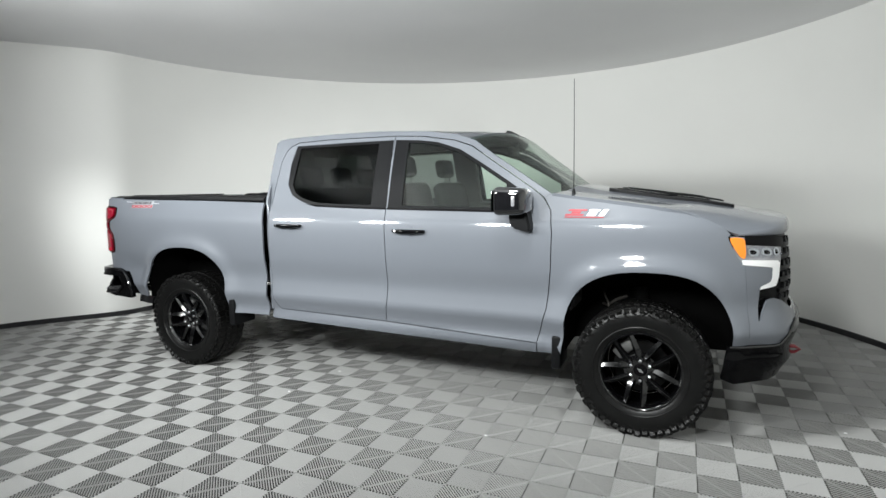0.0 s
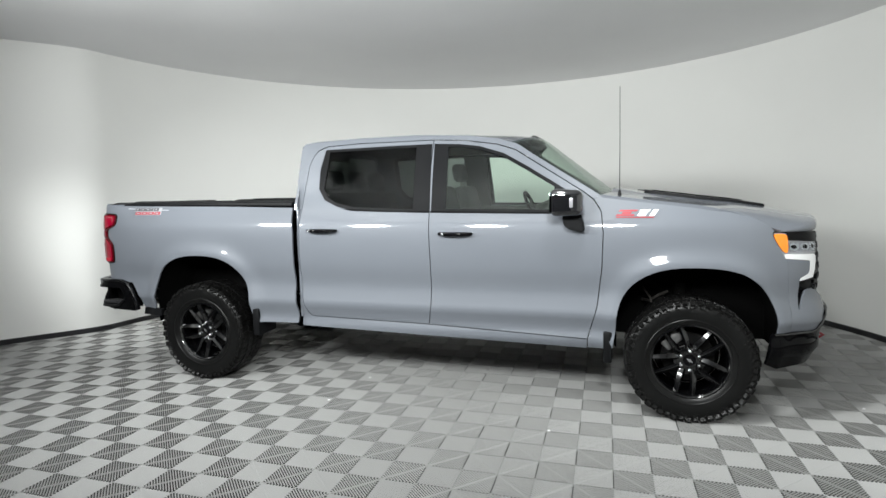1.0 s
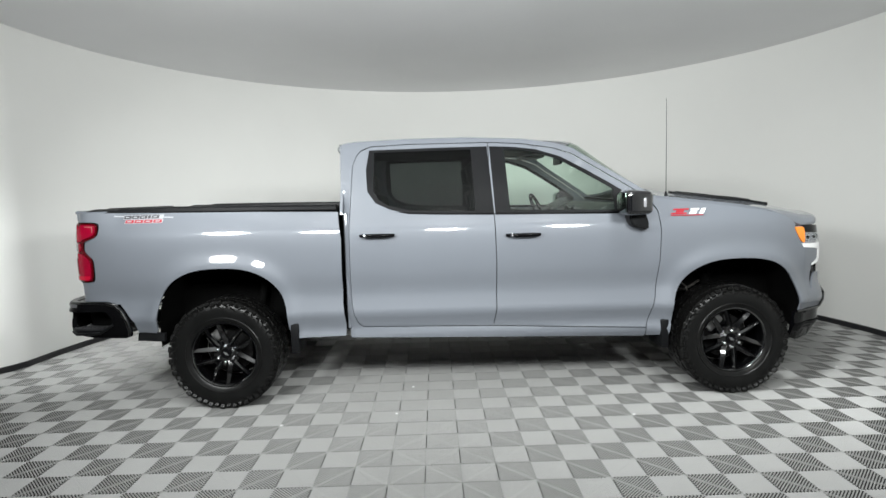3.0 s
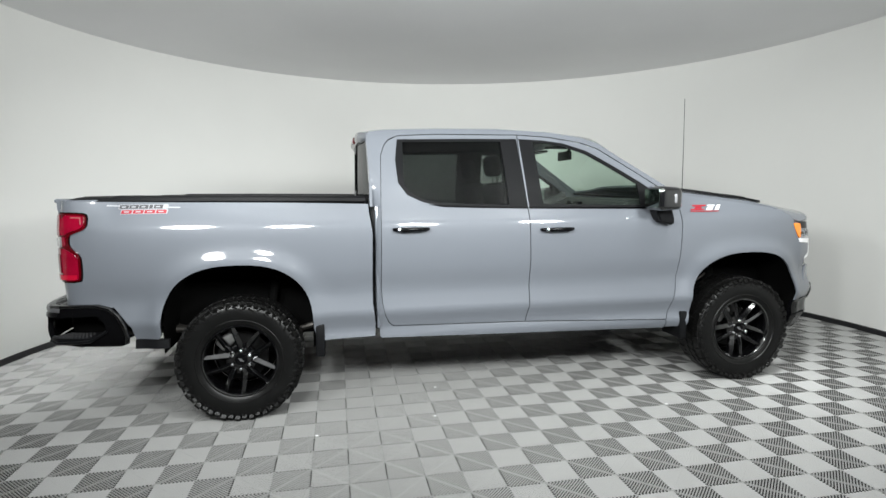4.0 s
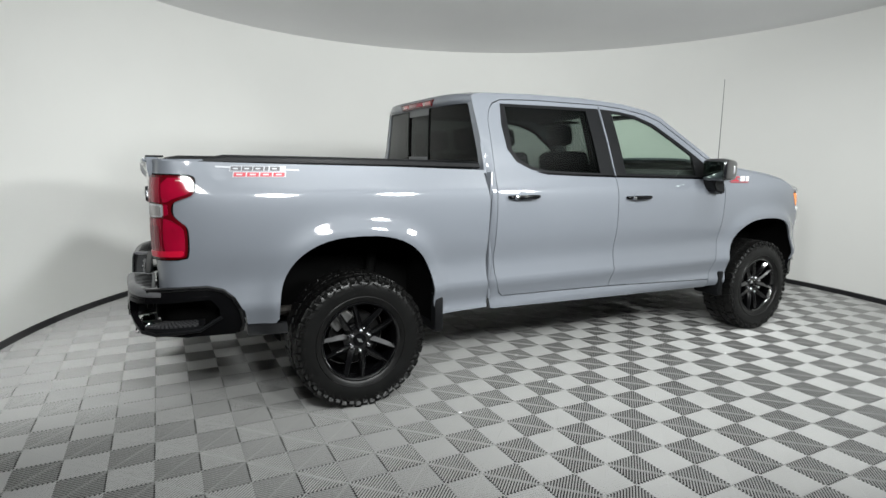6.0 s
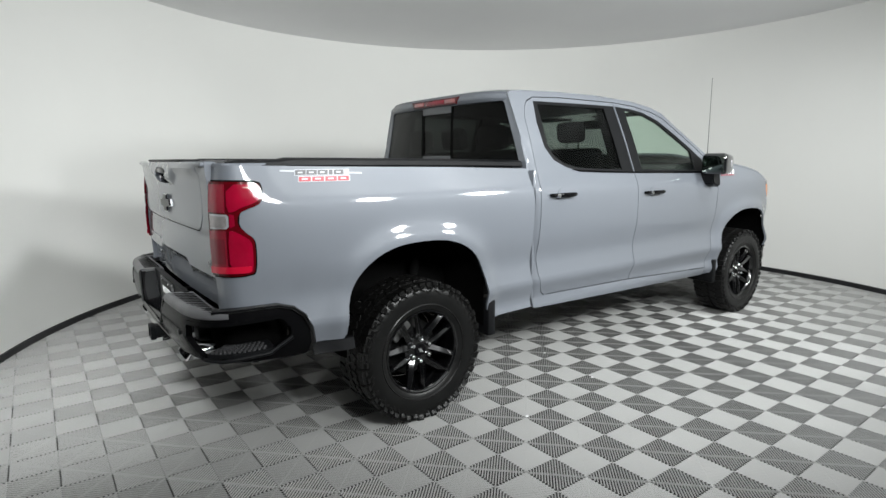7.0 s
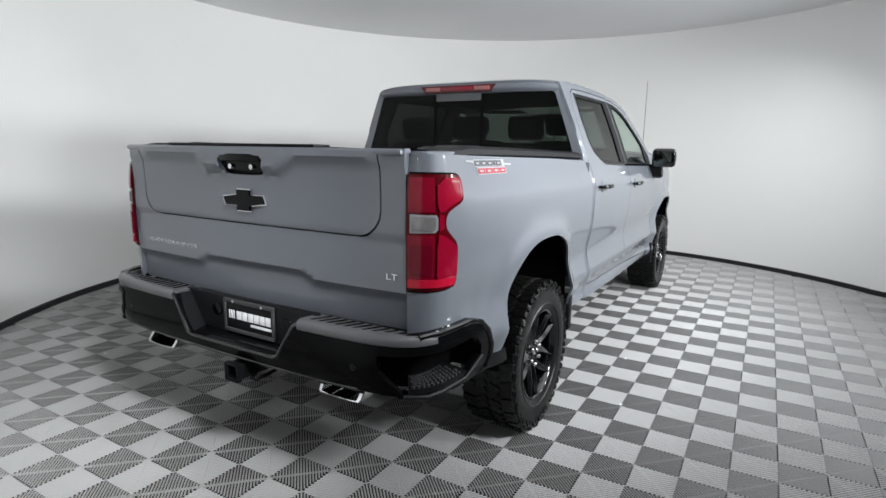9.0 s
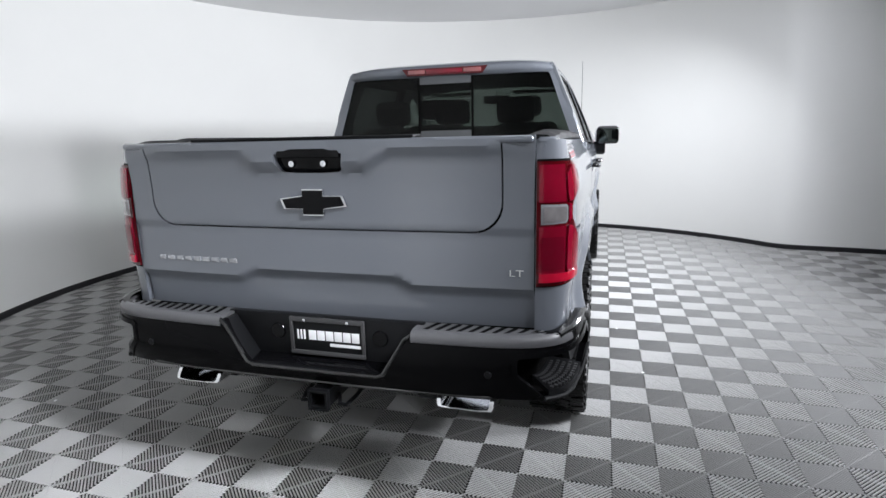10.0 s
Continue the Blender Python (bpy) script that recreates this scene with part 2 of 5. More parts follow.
def build_studio():
    n = 240
    steps = [360.0 * i / n for i in range(n)]

    def ring_mesh(name, levels, first=0, count=n):
        """levels: (outward, z), from the inner foot round to the outer foot; a stretch of the ring from step first."""
        m = len(levels)
        whole = count == n
        rows = count if whole else count + 1
        vs = [(*wall_ring(steps[(first + i) % n], e), z) for i in range(rows) for e, z in levels]
        fs = [(i * m + k, ((i + 1) % rows) * m + k, ((i + 1) % rows) * m + (k + 1) % m, i * m + (k + 1) % m) for i in range(count) for k in range(m)]
        if not whole:
            fs += [tuple(range(m)), tuple(count * m + k for k in range(m))[::-1]]
        return mesh_of(name, vs, fs)

    section = [(0, -0.05), (0, 0.6), (0, 1.4), (0, 2.4), (0, CEILING_Z + 0.1), (0.15, CEILING_Z + 0.1), (0.15, -0.05)]
    w = part("wall_curved", ring_mesh("wall_curved", section, 198, 176), WALL)
    tagged(w, "smooth white curved studio wall round the truck", "wall", kind="structure")
    # unseen wall added for the open side, dark so gloss black mirrors darkness
    d = part("unseen_dark_wall", ring_mesh("unseen_dark_wall", section, 134, 64), DARK_WALL)
    tagged(d, "unseen dark wall added in place of the dark open side", "wall", kind="structure")
    b = part("baseboard", ring_mesh("baseboard", [(-0.012, -0.04), (-0.012, 0.05), (-0.002, 0.056), (-0.002, -0.04)]), BASEB)
    tagged(b, "thin black skirting along the curved wall", "baseboard", kind="structure")
    vs = [(*wall_ring(a, 0.2), CEILING_Z) for a in steps] + [(*wall_ring(a, 0.2), CEILING_Z + 0.12) for a in steps]
    fs = [tuple(range(n))[::-1], tuple(range(n, 2 * n))] + [(i, (i + 1) % n, n + (i + 1) % n, n + i) for i in range(n)]
    c = part("ceiling", mesh_of("ceiling", vs, fs, False), CEIL, smooth=False)
    tagged(c, "plain pale grey painted round ceiling", "ceiling", kind="structure")
    vs = [(*wall_ring(a, 0.1), -0.032) for a in steps] + [(*wall_ring(a, 0.1), -0.12) for a in steps]
    fs = [tuple(range(n)), tuple(range(n, 2 * n))[::-1]] + [(i, n + i, n + (i + 1) % n, (i + 1) % n) for i in range(n)]
    f = part("floor", mesh_of("floor", vs, fs, False), UNDER, smooth=False)
    return tagged(f, "floor of grey ribbed interlocking plastic tiles", "floor", kind="structure")


floor = build_studio()


def build_lamp(r, az, z, target, size, power, spread=LAMP_SPREAD):
    """Unseen round softbox on a drop rod, turned to target; spread limits its beam."""
    x, y = CENTRE[0] + r * math.cos(radians(az)), CENTRE[1] + r * math.sin(radians(az))
    m = look((x, y, z), target)
    e = thing("studio_lamp", "round white studio lamp added out of view", "lamp", group="studio lamps")
    e.matrix_world = m
    bm = bmesh.new()
    lathe(bm, [(0.001, 0.12), (size * 0.25, 0.11), (size * 0.48, 0.04), (size * 0.52, -0.02), (size * 0.505, -0.02), (size * 0.50, 0.012), (0.001, 0.015)], 36, "z")
    part("lamp_shell", bm, SHELL, e)
    top = m.inverted() @ Vector((x, y, CEILING_Z))
    bm = bmesh.new()
    tube(bm, [(0, 0, 0.10), top], 0.011)
    part("drop_rod", bm, BLACK_SATIN, e)
    lt = bpy.data.lights.new("lamp_light", "AREA")
    lt.shape, lt.size, lt.energy, lt.color, lt.spread = "DISK", size * 0.98, power, (0.965, 1.0, 0.99), radians(spread)
    lo = new("lamp_light", lt)
    lo.parent = e
    lo.location = (0, 0, 0.0)


# four lamps out of view stand in for the studio's wall lamps
for lamp_az, tx, ty, share in ((-70, -0.8, 1.0, 0.80), (-92, 0.2, 0.9, 0.66), (-114, 0.3, 1.0, 0.66), (-130, 0.1, 1.6, 0.62)):
    build_lamp(4.32, lamp_az, 2.42, (tx, ty, 1.80), 0.55, LAMP_POWER * share)
# added fill lamps out of view: rear floor, far left wall, right floor
build_lamp(4.70, -150.0, 2.85, (-3.45, 1.0, 0.0), 0.55, REAR_FILL_POWER, 42)
build_lamp(2.58, -125.5, 3.02, (-2.9, 2.6, 0.4), 0.40, TOP_FILL_POWER * 0.40, 60)
build_lamp(2.47, -58, 3.02, (3.3, -1.0, 0.0), 0.40, TOP_FILL_POWER * 0.70, 104)


# ---- surfaces of the truck: front towards +x, its right side towards -y ----
def curve(points, n=8):
    """A smooth line through points (Catmull-Rom)."""
    P = [np.array(p, float) for p in points]
    P = [2 * P[0] - P[1]] + P + [2 * P[-1] - P[-2]]
    out = []
    for i in range(1, len(P) - 2):
        a, b, c, d = P[i - 1:i + 3]
        for k in range(n):
            t = k / n
            out.append(0.5 * (2 * b + (c - a) * t + (2 * a - 5 * b + 4 * c - d) * t * t + (3 * b - a - 3 * c + d) * t ** 3))
    out.append(P[-2])
    return np.array(out)


def chaikin(points, times=2, closed=True):
    """Rounds the corners of an outline."""
    P = [tuple(p) for p in points]
    for _ in range(times):
        Q = [] if closed else [P[0]]
        for i in range(len(P) if closed else len(P) - 1):
            a, b = P[i], P[(i + 1) % len(P)]
            Q.append((0.75 * a[0] + 0.25 * b[0], 0.75 * a[1] + 0.25 * b[1]))
            Q.append((0.25 * a[0] + 0.75 * b[0], 0.25 * a[1] + 0.75 * b[1]))
        if not closed:
            Q.append(P[-1])
        P = Q
    return P


class Plan:
    """A line in plan, walked by a length; s0 is the length at its first point."""

    def __init__(self, pts, key, key_s):
        self.p = curve(pts, 10)
        d = np.r_[0, np.cumsum(np.hypot(*np.diff(self.p, axis=0).T))]
        k = int(np.argmin(np.hypot(*(self.p - key).T)))
        self.s = d - d[k] + key_s

    def at(self, s):
        x, y = np.interp(s, self.s, self.p[:, 0]), np.interp(s, self.s, self.p[:, 1])
        e = 0.012
        tx = np.interp(s + e, self.s, self.p[:, 0]) - np.interp(s - e, self.s, self.p[:, 0])
        ty = np.interp(s + e, self.s, self.p[:, 1]) - np.interp(s - e, self.s, self.p[:, 1])
        length = math.hypot(tx, ty) or 1.0
        return x, y, -ty / length, tx / length


BODY_PLAN = Plan([(-2.93, 0.80), (-2.93, 0.835), (-2.92, 0.875), (-2.89, 0.92), (-2.84, 0.945), (-2.76, 0.958), (-2.6, 0.966), (-2.2, 0.97), (-1.0, 0.972), (0.2, 0.975), (1.2, 0.974),
                  (1.9, 0.972), (2.2, 0.967), (2.37, 0.952), (2.52, 0.924), (2.645, 0.858), (2.722, 0.765), (2.768, 0.64), (2.795, 0.48), (2.812, 0.28), (2.818, 0.0)], (0.2, 0.975), 0.2)
PROFILE = curve([(0.30, 0.885), (0.43, 0.925), (0.48, 0.950), (0.515, 0.951), (0.56, 0.938), (0.61, 0.949), (0.655, 0.965), (0.672, 0.970), (0.69, 0.968), (0.75, 0.953), (0.84, 0.942), (0.98, 0.966), (1.15, 0.974), (1.27, 0.968), (1.34, 0.945), (1.44, 0.905),
                 (1.60, 0.848), (1.80, 0.766), (1.90, 0.722), (1.95, 0.690), (2.0, 0.62)], 8)
ARCHES = ((-1.868, 0.60, 0.475, 0.440), (1.902, 0.58, 0.490, 0.432))


def arch_line(k, n=26):
    cx, cz, a, b = ARCHES[k]
    out = []
    for i in range(n + 1):
        t = math.pi * i / n
        c, s = math.cos(t), math.sin(t)
        out.append((cx - a * math.copysign(abs(c) ** 0.8, c), cz + b * abs(s) ** 0.8))
    return out


def flare(x, z):
    v = 0.0
    for cx, cz, a, b in ARCHES:
        d = ((abs(x - cx) / a) ** 2.5 + (max(z - cz, 0.0) / b) ** 2.5) ** 0.4
        v += 0.034 * math.exp(-(max(d - 1.02, 0.0) / 0.16) ** 2)
    return v


def flank(side):
    """Body side by length along the plan and height; side -1 is the truck's right."""
    def f(s, z, off=0.0):
        x, y, nx, ny = BODY_PLAN.at(s)
        d = float(np.interp(z, PROFILE[:, 0], PROFILE[:, 1])) - 0.97
        if s < -2.6:
            d *= 1.0 - 0.75 * min((-2.6 - s) / 0.25, 1.0)
        d += flare(x, z) if 0.3 < z < 1.4 and abs(x) < 2.7 else 0.0
        lean = float(np.interp(z, [0.39, 0.60, 0.73, 0.88, 1.07, 1.25, 1.4], [-0.075, -0.046, -0.042, -0.058, -0.088, -0.114, -0.17]))
        lean *= min(max((s - 2.15) / 0.4, 0.0), 1.0)
        return Vector((x + nx * (d + off) + lean, side * (y + ny * (d + off)), z))
    return f


def inside(poly, pts):
    """Which of the points lie within the outline."""
    P, Q = np.asarray(poly, float), np.asarray(pts, float)
    hit = np.zeros(len(Q), bool)
    j = len(P) - 1
    for i in range(len(P)):
        a, b = P[i], P[j]
        cross = (a[1] > Q[:, 1]) != (b[1] > Q[:, 1])
        with np.errstate(divide="ignore", invalid="ignore"):
            hit ^= cross & (Q[:, 0] < (b[0] - a[0]) * (Q[:, 1] - a[1]) / (b[1] - a[1]) + a[0])
        j = i
    return hit


def dense(poly, step):
    out = []
    for i, a in enumerate(poly):
        b = poly[(i + 1) % len(poly)]
        n = max(1, int(math.hypot(b[0] - a[0], b[1] - a[1]) / step))
        out += [(a[0] + (b[0] - a[0]) * k / n, a[1] + (b[1] - a[1]) * k / n) for k in range(n)]
    return out


def panel(name, outline, f, mat, parent, holes=(), step=0.045, thick=0.014, off=0.0, label="", angle=40):
    """A sheet with thickness, cut to an outline with holes and laid on the surface f(a, b, off)."""
    from mathutils.geometry import delaunay_2d_cdt
    rings = [dense(outline, step)] + [dense(h, step) for h in holes]
    pts, edges = [], []
    for r in rings:
        k = len(pts)
        pts += r
        edges += [(k + i, k + (i + 1) % len(r)) for i in range(len(r))]
    B = np.array(pts)
    lo, hi = B.min(0), B.max(0)
    gx, gz = np.meshgrid(np.arange(lo[0] + step * 0.4, hi[0], step), np.arange(lo[1] + step * 0.4, hi[1], step))
    G = np.c_[gx.ravel(), gz.ravel()]
    ok = inside(rings[0], G)
    for r in rings[1:]:
        ok &= ~inside(r, G)
    G = G[ok]
    if len(G):
        near = np.array([np.min(np.hypot(*(B - g).T)) for g in G])
        G = G[near > 0.45 * step]
    v2, _, tris, *_ = delaunay_2d_cdt([Vector(p) for p in pts] + [Vector(p) for p in G.tolist()], edges, [], 0, 1e-6)
    C = np.array([[sum(v2[i][k] for i in t) / len(t) for k in (0, 1)] for t in tris])
    ok = inside(rings[0], C)
    for r in rings[1:]:
        ok &= ~inside(r, C)
    tris = [tuple(t) for t, o in zip(tris, ok) if o]
    n = len(v2)
    vs = [f(v[0], v[1], off) for v in v2] + [f(v[0], v[1], off - thick) for v in v2]
    count = {}
    for t in tris:
        for a, b in zip(t, t[1:] + t[:1]):
            count[(a, b)] = 1
    fs = list(tris) + [tuple(n + i for i in t[::-1]) for t in tris]
    fs += [(b, a, n + a, n + b) for a, b in count if (b, a) not in count]
    bm = bmesh.new()
    bv = [bm.verts.new(v) for v in vs]
    for t in fs:
        try:
            bm.faces.new([bv[i] for i in t])
        except ValueError:
            pass
    for v in [v for v in bm.verts if not v.link_faces]:
        bm.verts.remove(v)
    return part(name, bm, mat, parent, label, angle=angle)


def sheet(name, rows, mat, parent, thick=0.012, label="", closed=False):
    """A grid of points given row by row, made solid along its normals."""
    n, m = len(rows), len(rows[0])
    P = np.array([[tuple(p) for p in r] for r in rows])
    du = np.gradient(P, axis=0)
    dv = np.gradient(P, axis=1)
    N = np.cross(du, dv)
    N /= np.linalg.norm(N, axis=2, keepdims=True) + 1e-12
    Q = P - N * thick
    bm = bmesh.new()
    A = [[bm.verts.new(P[i, j]) for j in range(m)] for i in range(n)]
    B = [[bm.verts.new(Q[i, j]) for j in range(m)] for i in range(n)]
    for i in range(n - 1):
        for j in range(m - 1):
            bm.faces.new((A[i][j], A[i + 1][j], A[i + 1][j + 1], A[i][j + 1]))
            bm.faces.new((B[i][j + 1], B[i + 1][j + 1], B[i + 1][j], B[i][j]))
    for i in range(n - 1):
        for j in (0, m - 1):
            bm.faces.new((A[i][j], B[i][j], B[i + 1][j], A[i + 1][j]))
    for j in range(m - 1):
        for i in (0, n - 1):
            bm.faces.new((A[i][j], A[i][j + 1], B[i][j + 1], B[i][j]))
    return part(name, bm, mat, parent, label)


truck = thing("pickup_truck", "grey-blue crew-cab pickup truck on black off-road wheels", "pickup truck")

# ---- outlines on the flank (length, height) ----
ROOF_LINE = [(-1.008, 1.902), (-0.985, 1.924), (-0.89, 1.938), (-0.506, 1.952), (-0.06, 1.954), (0.355, 1.932), (0.596, 1.896), (0.738, 1.850), (0.896, 1.742), (1.052, 1.642), (1.268, 1.503), (1.306, 1.478)]
DOOR_TOP = [(-0.85, 1.862), (-0.78, 1.893), (-0.5, 1.905), (0.1, 1.905)]
FRONT_TOP = [(0.107, 1.905), (0.35, 1.890), (0.585, 1.852), (0.722, 1.806), (0.88, 1.704), (1.036, 1.604), (1.2, 1.497), (1.262, 1.447)]
SEAM_B = [(0.101, 1.73), (0.112, 1.53), (0.123, 1.35), (0.132, 1.02), (0.128, 0.69), (0.103, 0.556)]
SEAM_F = [(1.312, 1.37), (1.326, 1.232), (1.320, 1.0), (1.292, 0.74), (1.230, 0.512)]
DLO_R = [(-0.79, 1.868), (-0.3, 1.876), (0.094, 1.878), (0.119, 1.378), (-0.25, 1.388), (-0.50, 1.398), (-0.63, 1.424), (-0.74, 1.475), (-0.80, 1.56), (-0.812, 1.72)]
PANE_R = [(-0.752, 1.848), (-0.03, 1.856), (-0.012, 1.402), (-0.30, 1.410), (-0.50, 1.420), (-0.64, 1.452), (-0.715, 1.495), (-0.758, 1.56)]
DLO_F = [(0.112, 1.878), (0.30, 1.868), (0.46, 1.846), (0.64, 1.788), (0.82, 1.684), (1.02, 1.560), (1.16, 1.468), (1.15, 1.362), (0.6, 1.370), (0.132, 1.378)]
PANE_F = [(0.222, 1.850), (0.32, 1.846), (0.46, 1.822), (0.63, 1.765), (0.81, 1.660), (1.005, 1.540), (1.01, 1.386), (0.6, 1.393), (0.242, 1.400)]


def build_flank(side):
    f = flank(side)
    # bed
    front = [(-0.984, 0.512), (-0.981, 0.60), (-0.996, 0.745), (-0.995, 0.964), (-0.989, 1.225), (-1.008, 1.36), (-1.012, 1.420)]
    bed = [(-2.99, 0.795), (-2.62, 0.790), (-2.52, 0.66), (-2.505, 0.578), (-2.36, 0.576)] + arch_line(0) + [(-1.385, 0.56), (-1.36, 0.505)] + front + [(-1.62, 1.436), (-2.3, 1.446), (-2.8, 1.456), (-2.99, 1.458)]
    panel("bed_side", bed, f, PAINT, truck, step=0.024)
    panel("bed_sill", [(-2.51, 0.572), (-2.30, 0.572), (-2.30, 0.515), (-2.51, 0.515)], f, BLACK_SATIN, truck, off=-0.004, thick=0.03, label="black plastic sill behind the rear wheel")
    # cab frame round the doors
    cab = [(-0.948, 0.497), (0.1, 0.470), (1.226, 0.440), (1.231, 0.505), (0.106, 0.549), (-0.857, 0.569), (-0.889, 0.596), (-0.916, 0.658), (-0.932, 0.74), (-0.937, 0.83), (-0.930, 1.325), (-0.913, 1.755), (-0.885, 1.83), (-0.852, 1.870), (-0.78, 1.899), (-0.5, 1.911),
           (0.104, 1.911), (0.35, 1.896), (0.588, 1.858), (0.726, 1.812), (0.884, 1.710), (1.040, 1.610), (1.205, 1.502), (1.268, 1.452), (1.306, 1.478)]
    cab += ROOF_LINE[::-1][1:] + [(-0.995, 1.6), (-0.998, 1.47), (-0.975, 1.40), (-0.957, 1.331), (-0.963, 1.1), (-0.971, 0.964), (-0.972, 0.741), (-0.953, 0.56)]
    
    def rounded(s, z, off=0.0):
        """The cab side, its rear corner turned in."""
        q = min(max((-0.920 - s) / 0.05, 0.0), 1.2) ** 2 * min(max((1.62 - z) / 0.2, 0.0), 1.0)
        return f(s, z, off - 0.036 * q)

    panel("cab_frame", cab, rounded, PAINT, truck, step=0.025, thick=0.02)
    rear = [(-0.855, 0.575), (-0.885, 0.600), (-0.912, 0.66), (-0.928, 0.74), (-0.933, 0.83), (-0.926, 1.325), (-0.909, 1.755), (-0.882, 1.826)] + DOOR_TOP + [(a - 0.003, b) for a, b in SEAM_B]
    d = panel("rear_door", rear, f, PAINT, truck, holes=[DLO_R], step=0.024, thick=0.03)
    panel("window_trim", DLO_R, f, BLACK_SATIN, d, holes=[PANE_R], step=0.04, thick=0.02, off=-0.004, label="black window surround and pillar cover")
    panel("window_pane", [(a * 1.0, b) for a, b in PANE_R], f, GLASS_REAR, d, step=0.08, thick=0.004, off=-0.012, label="dark privacy glass pane")
    fr = FRONT_TOP + SEAM_F + [(a + 0.003, b) for a, b in SEAM_B[::-1]]
    e = panel("front_door", fr, f, PAINT, truck, holes=[DLO_F], step=0.024, thick=0.03)
    panel("window_trim", DLO_F, f, BLACK_SATIN, e, holes=[PANE_F], step=0.04, thick=0.02, off=-0.004, label="black window surround and pillar cover")
    panel("window_pane", PANE_F, f, GLASS_FRONT, e, step=0.08, thick=0.004, off=-0.012, label="green-tinted clear glass pane")
    # belt moulding, slightly proud
    belt = [(-0.60, 1.412), (-0.50, 1.392), (-0.25, 1.382), (0.121, 1.372), (0.121, 1.386), (-0.25, 1.395), (-0.50, 1.404)]
    panel("belt_moulding", belt, f, BLACK_GLOSS, d, step=0.05, thick=0.012, off=0.005)
    panel("belt_moulding", [(0.130, 1.372), (1.15, 1.355), (1.15, 1.369), (0.130, 1.386)], f, BLACK_GLOSS, e, step=0.05, thick=0.012, off=0.005)
    for door, x, z in ((d, -0.727, 1.246), (e, 0.325, 1.224)):
        build_handle(door, f, x, z, side)
    # front wing
    wing = [(1.236, 0.445), (1.236, 0.512), (1.298, 0.74), (1.326, 1.0), (1.332, 1.232), (1.318, 1.372), (1.270, 1.452), (1.310, 1.478), (1.56, 1.445), (1.9, 1.402), (2.1, 1.365), (2.25, 1.322), (2.36, 1.280), (2.40, 1.240),
            (2.380, 1.228), (2.386, 1.205), (2.432, 1.122), (2.460, 1.086), (2.48, 1.068), (2.48, 0.614), (2.398, 0.606)] + arch_line(1)[::-1] + [(1.392, 0.45)]
    panel("front_wing", wing, f, PAINT, truck, step=0.024)
    # bumper cover round the corner
    end = float(BODY_PLAN.s[-1])
    cover = [(2.4815, 0.614), (2.4815, 1.067), (2.652, 1.052), (2.642, 0.996), (2.632, 0.975), (2.570, 0.946), (2.566, 0.930), (2.546, 0.752), (2.556, 0.750), (2.612, 0.866), (2.655, 0.878), (2.72, 0.862), (2.85, 0.80), (end, 0.78), (end, 0.745), (2.85, 0.742), (2.762, 0.706), (2.695, 0.614)]
    panel("bumper_cover", cover, f, PAINT, truck, step=0.03)
    panel("lower_bumper", [(2.362, 0.600), (2.45, 0.606), (2.698, 0.606), (2.768, 0.70), (2.86, 0.735), (end, 0.738), (end, 0.43), (2.75, 0.385), (2.44, 0.370), (2.352, 0.40)], f, BLACK_GLOSS, truck, step=0.05, off=0.004, thick=0.03, label="gloss black lower front bumper")
    panel("grille", [(2.44, 1.19), (2.60, 1.235), (end, 1.235), (end, 0.70), (2.55, 0.70), (2.52, 0.78), (2.53, 0.95), (2.5, 1.08)], f, BLACK_SATIN, truck, off=-0.035, thick=0.02, step=0.06, label="black front grille")
    for i in range(6):
        z = 0.835 + 0.065 * i
        panel("grille_bar", [(2.735, z), (end, z), (end, z + 0.022), (2.735, z + 0.022)], f, BLACK_SATIN, truck, off=-0.022, thick=0.02, step=0.06)
        for k in range(3):
            a = 2.75 + 0.075 * k + 0.02 * (i % 2)
            panel("grille_tooth", [(a, z + 0.026), (a + 0.038, z + 0.026), (a + 0.028, z + 0.058), (a + 0.010, z + 0.058)], f, BLACK_SATIN, truck, off=-0.018, thick=0.016, step=0.04)
    for i in range(4):
        z = 0.775 + 0.042 * i
        panel("grille_slat", [(2.548, z), (2.572 + 0.020 * i, z + 0.008), (2.572 + 0.020 * i, z + 0.022), (2.548, z + 0.016)], f, BLACK_GLOSS, truck, off=-0.020, thick=0.015, step=0.03)
    # headlamp
    lamp = panel("headlamp", [(2.398, 1.228), (2.580, 1.222), (2.760, 1.200), (2.740, 1.10), (2.700, 0.965), (2.668, 0.940), (2.562, 0.925), (2.600, 0.970), (2.636, 1.04), (2.470, 1.062), (2.425, 1.12)], f, SILVER_LENS, truck, off=-0.014, thick=0.02, step=0.03, label="silver headlamp with clear and amber lenses")
    # black strip puts the bonnet's shadow over the lens into colour
    panel("bonnet_shadow_strip", [(2.502, 1.236), (2.600, 1.232), (2.775, 1.222), (2.760, 1.165), (2.590, 1.177), (2.502, 1.182)], f, BLACK_GLOSS, lamp, off=-0.008, thick=0.02, step=0.04, label="black strip for the bonnet shadow over the headlamp")
    panel("amber_lens", chaikin([(2.388, 1.210), (2.405, 1.226), (2.485, 1.222), (2.498, 1.205), (2.494, 1.115), (2.470, 1.102), (2.436, 1.135)], 1), f, AMBER, lamp, off=0.001, thick=0.012, step=0.03, label="orange side marker lens")
    panel("clear_lens", [(2.502, 1.176), (2.590, 1.172), (2.738, 1.160), (2.722, 1.106), (2.590, 1.110), (2.502, 1.112)], f, LAMP_GLASS, lamp, off=-0.002, thick=0.006, step=0.03, label="clear headlamp lens")
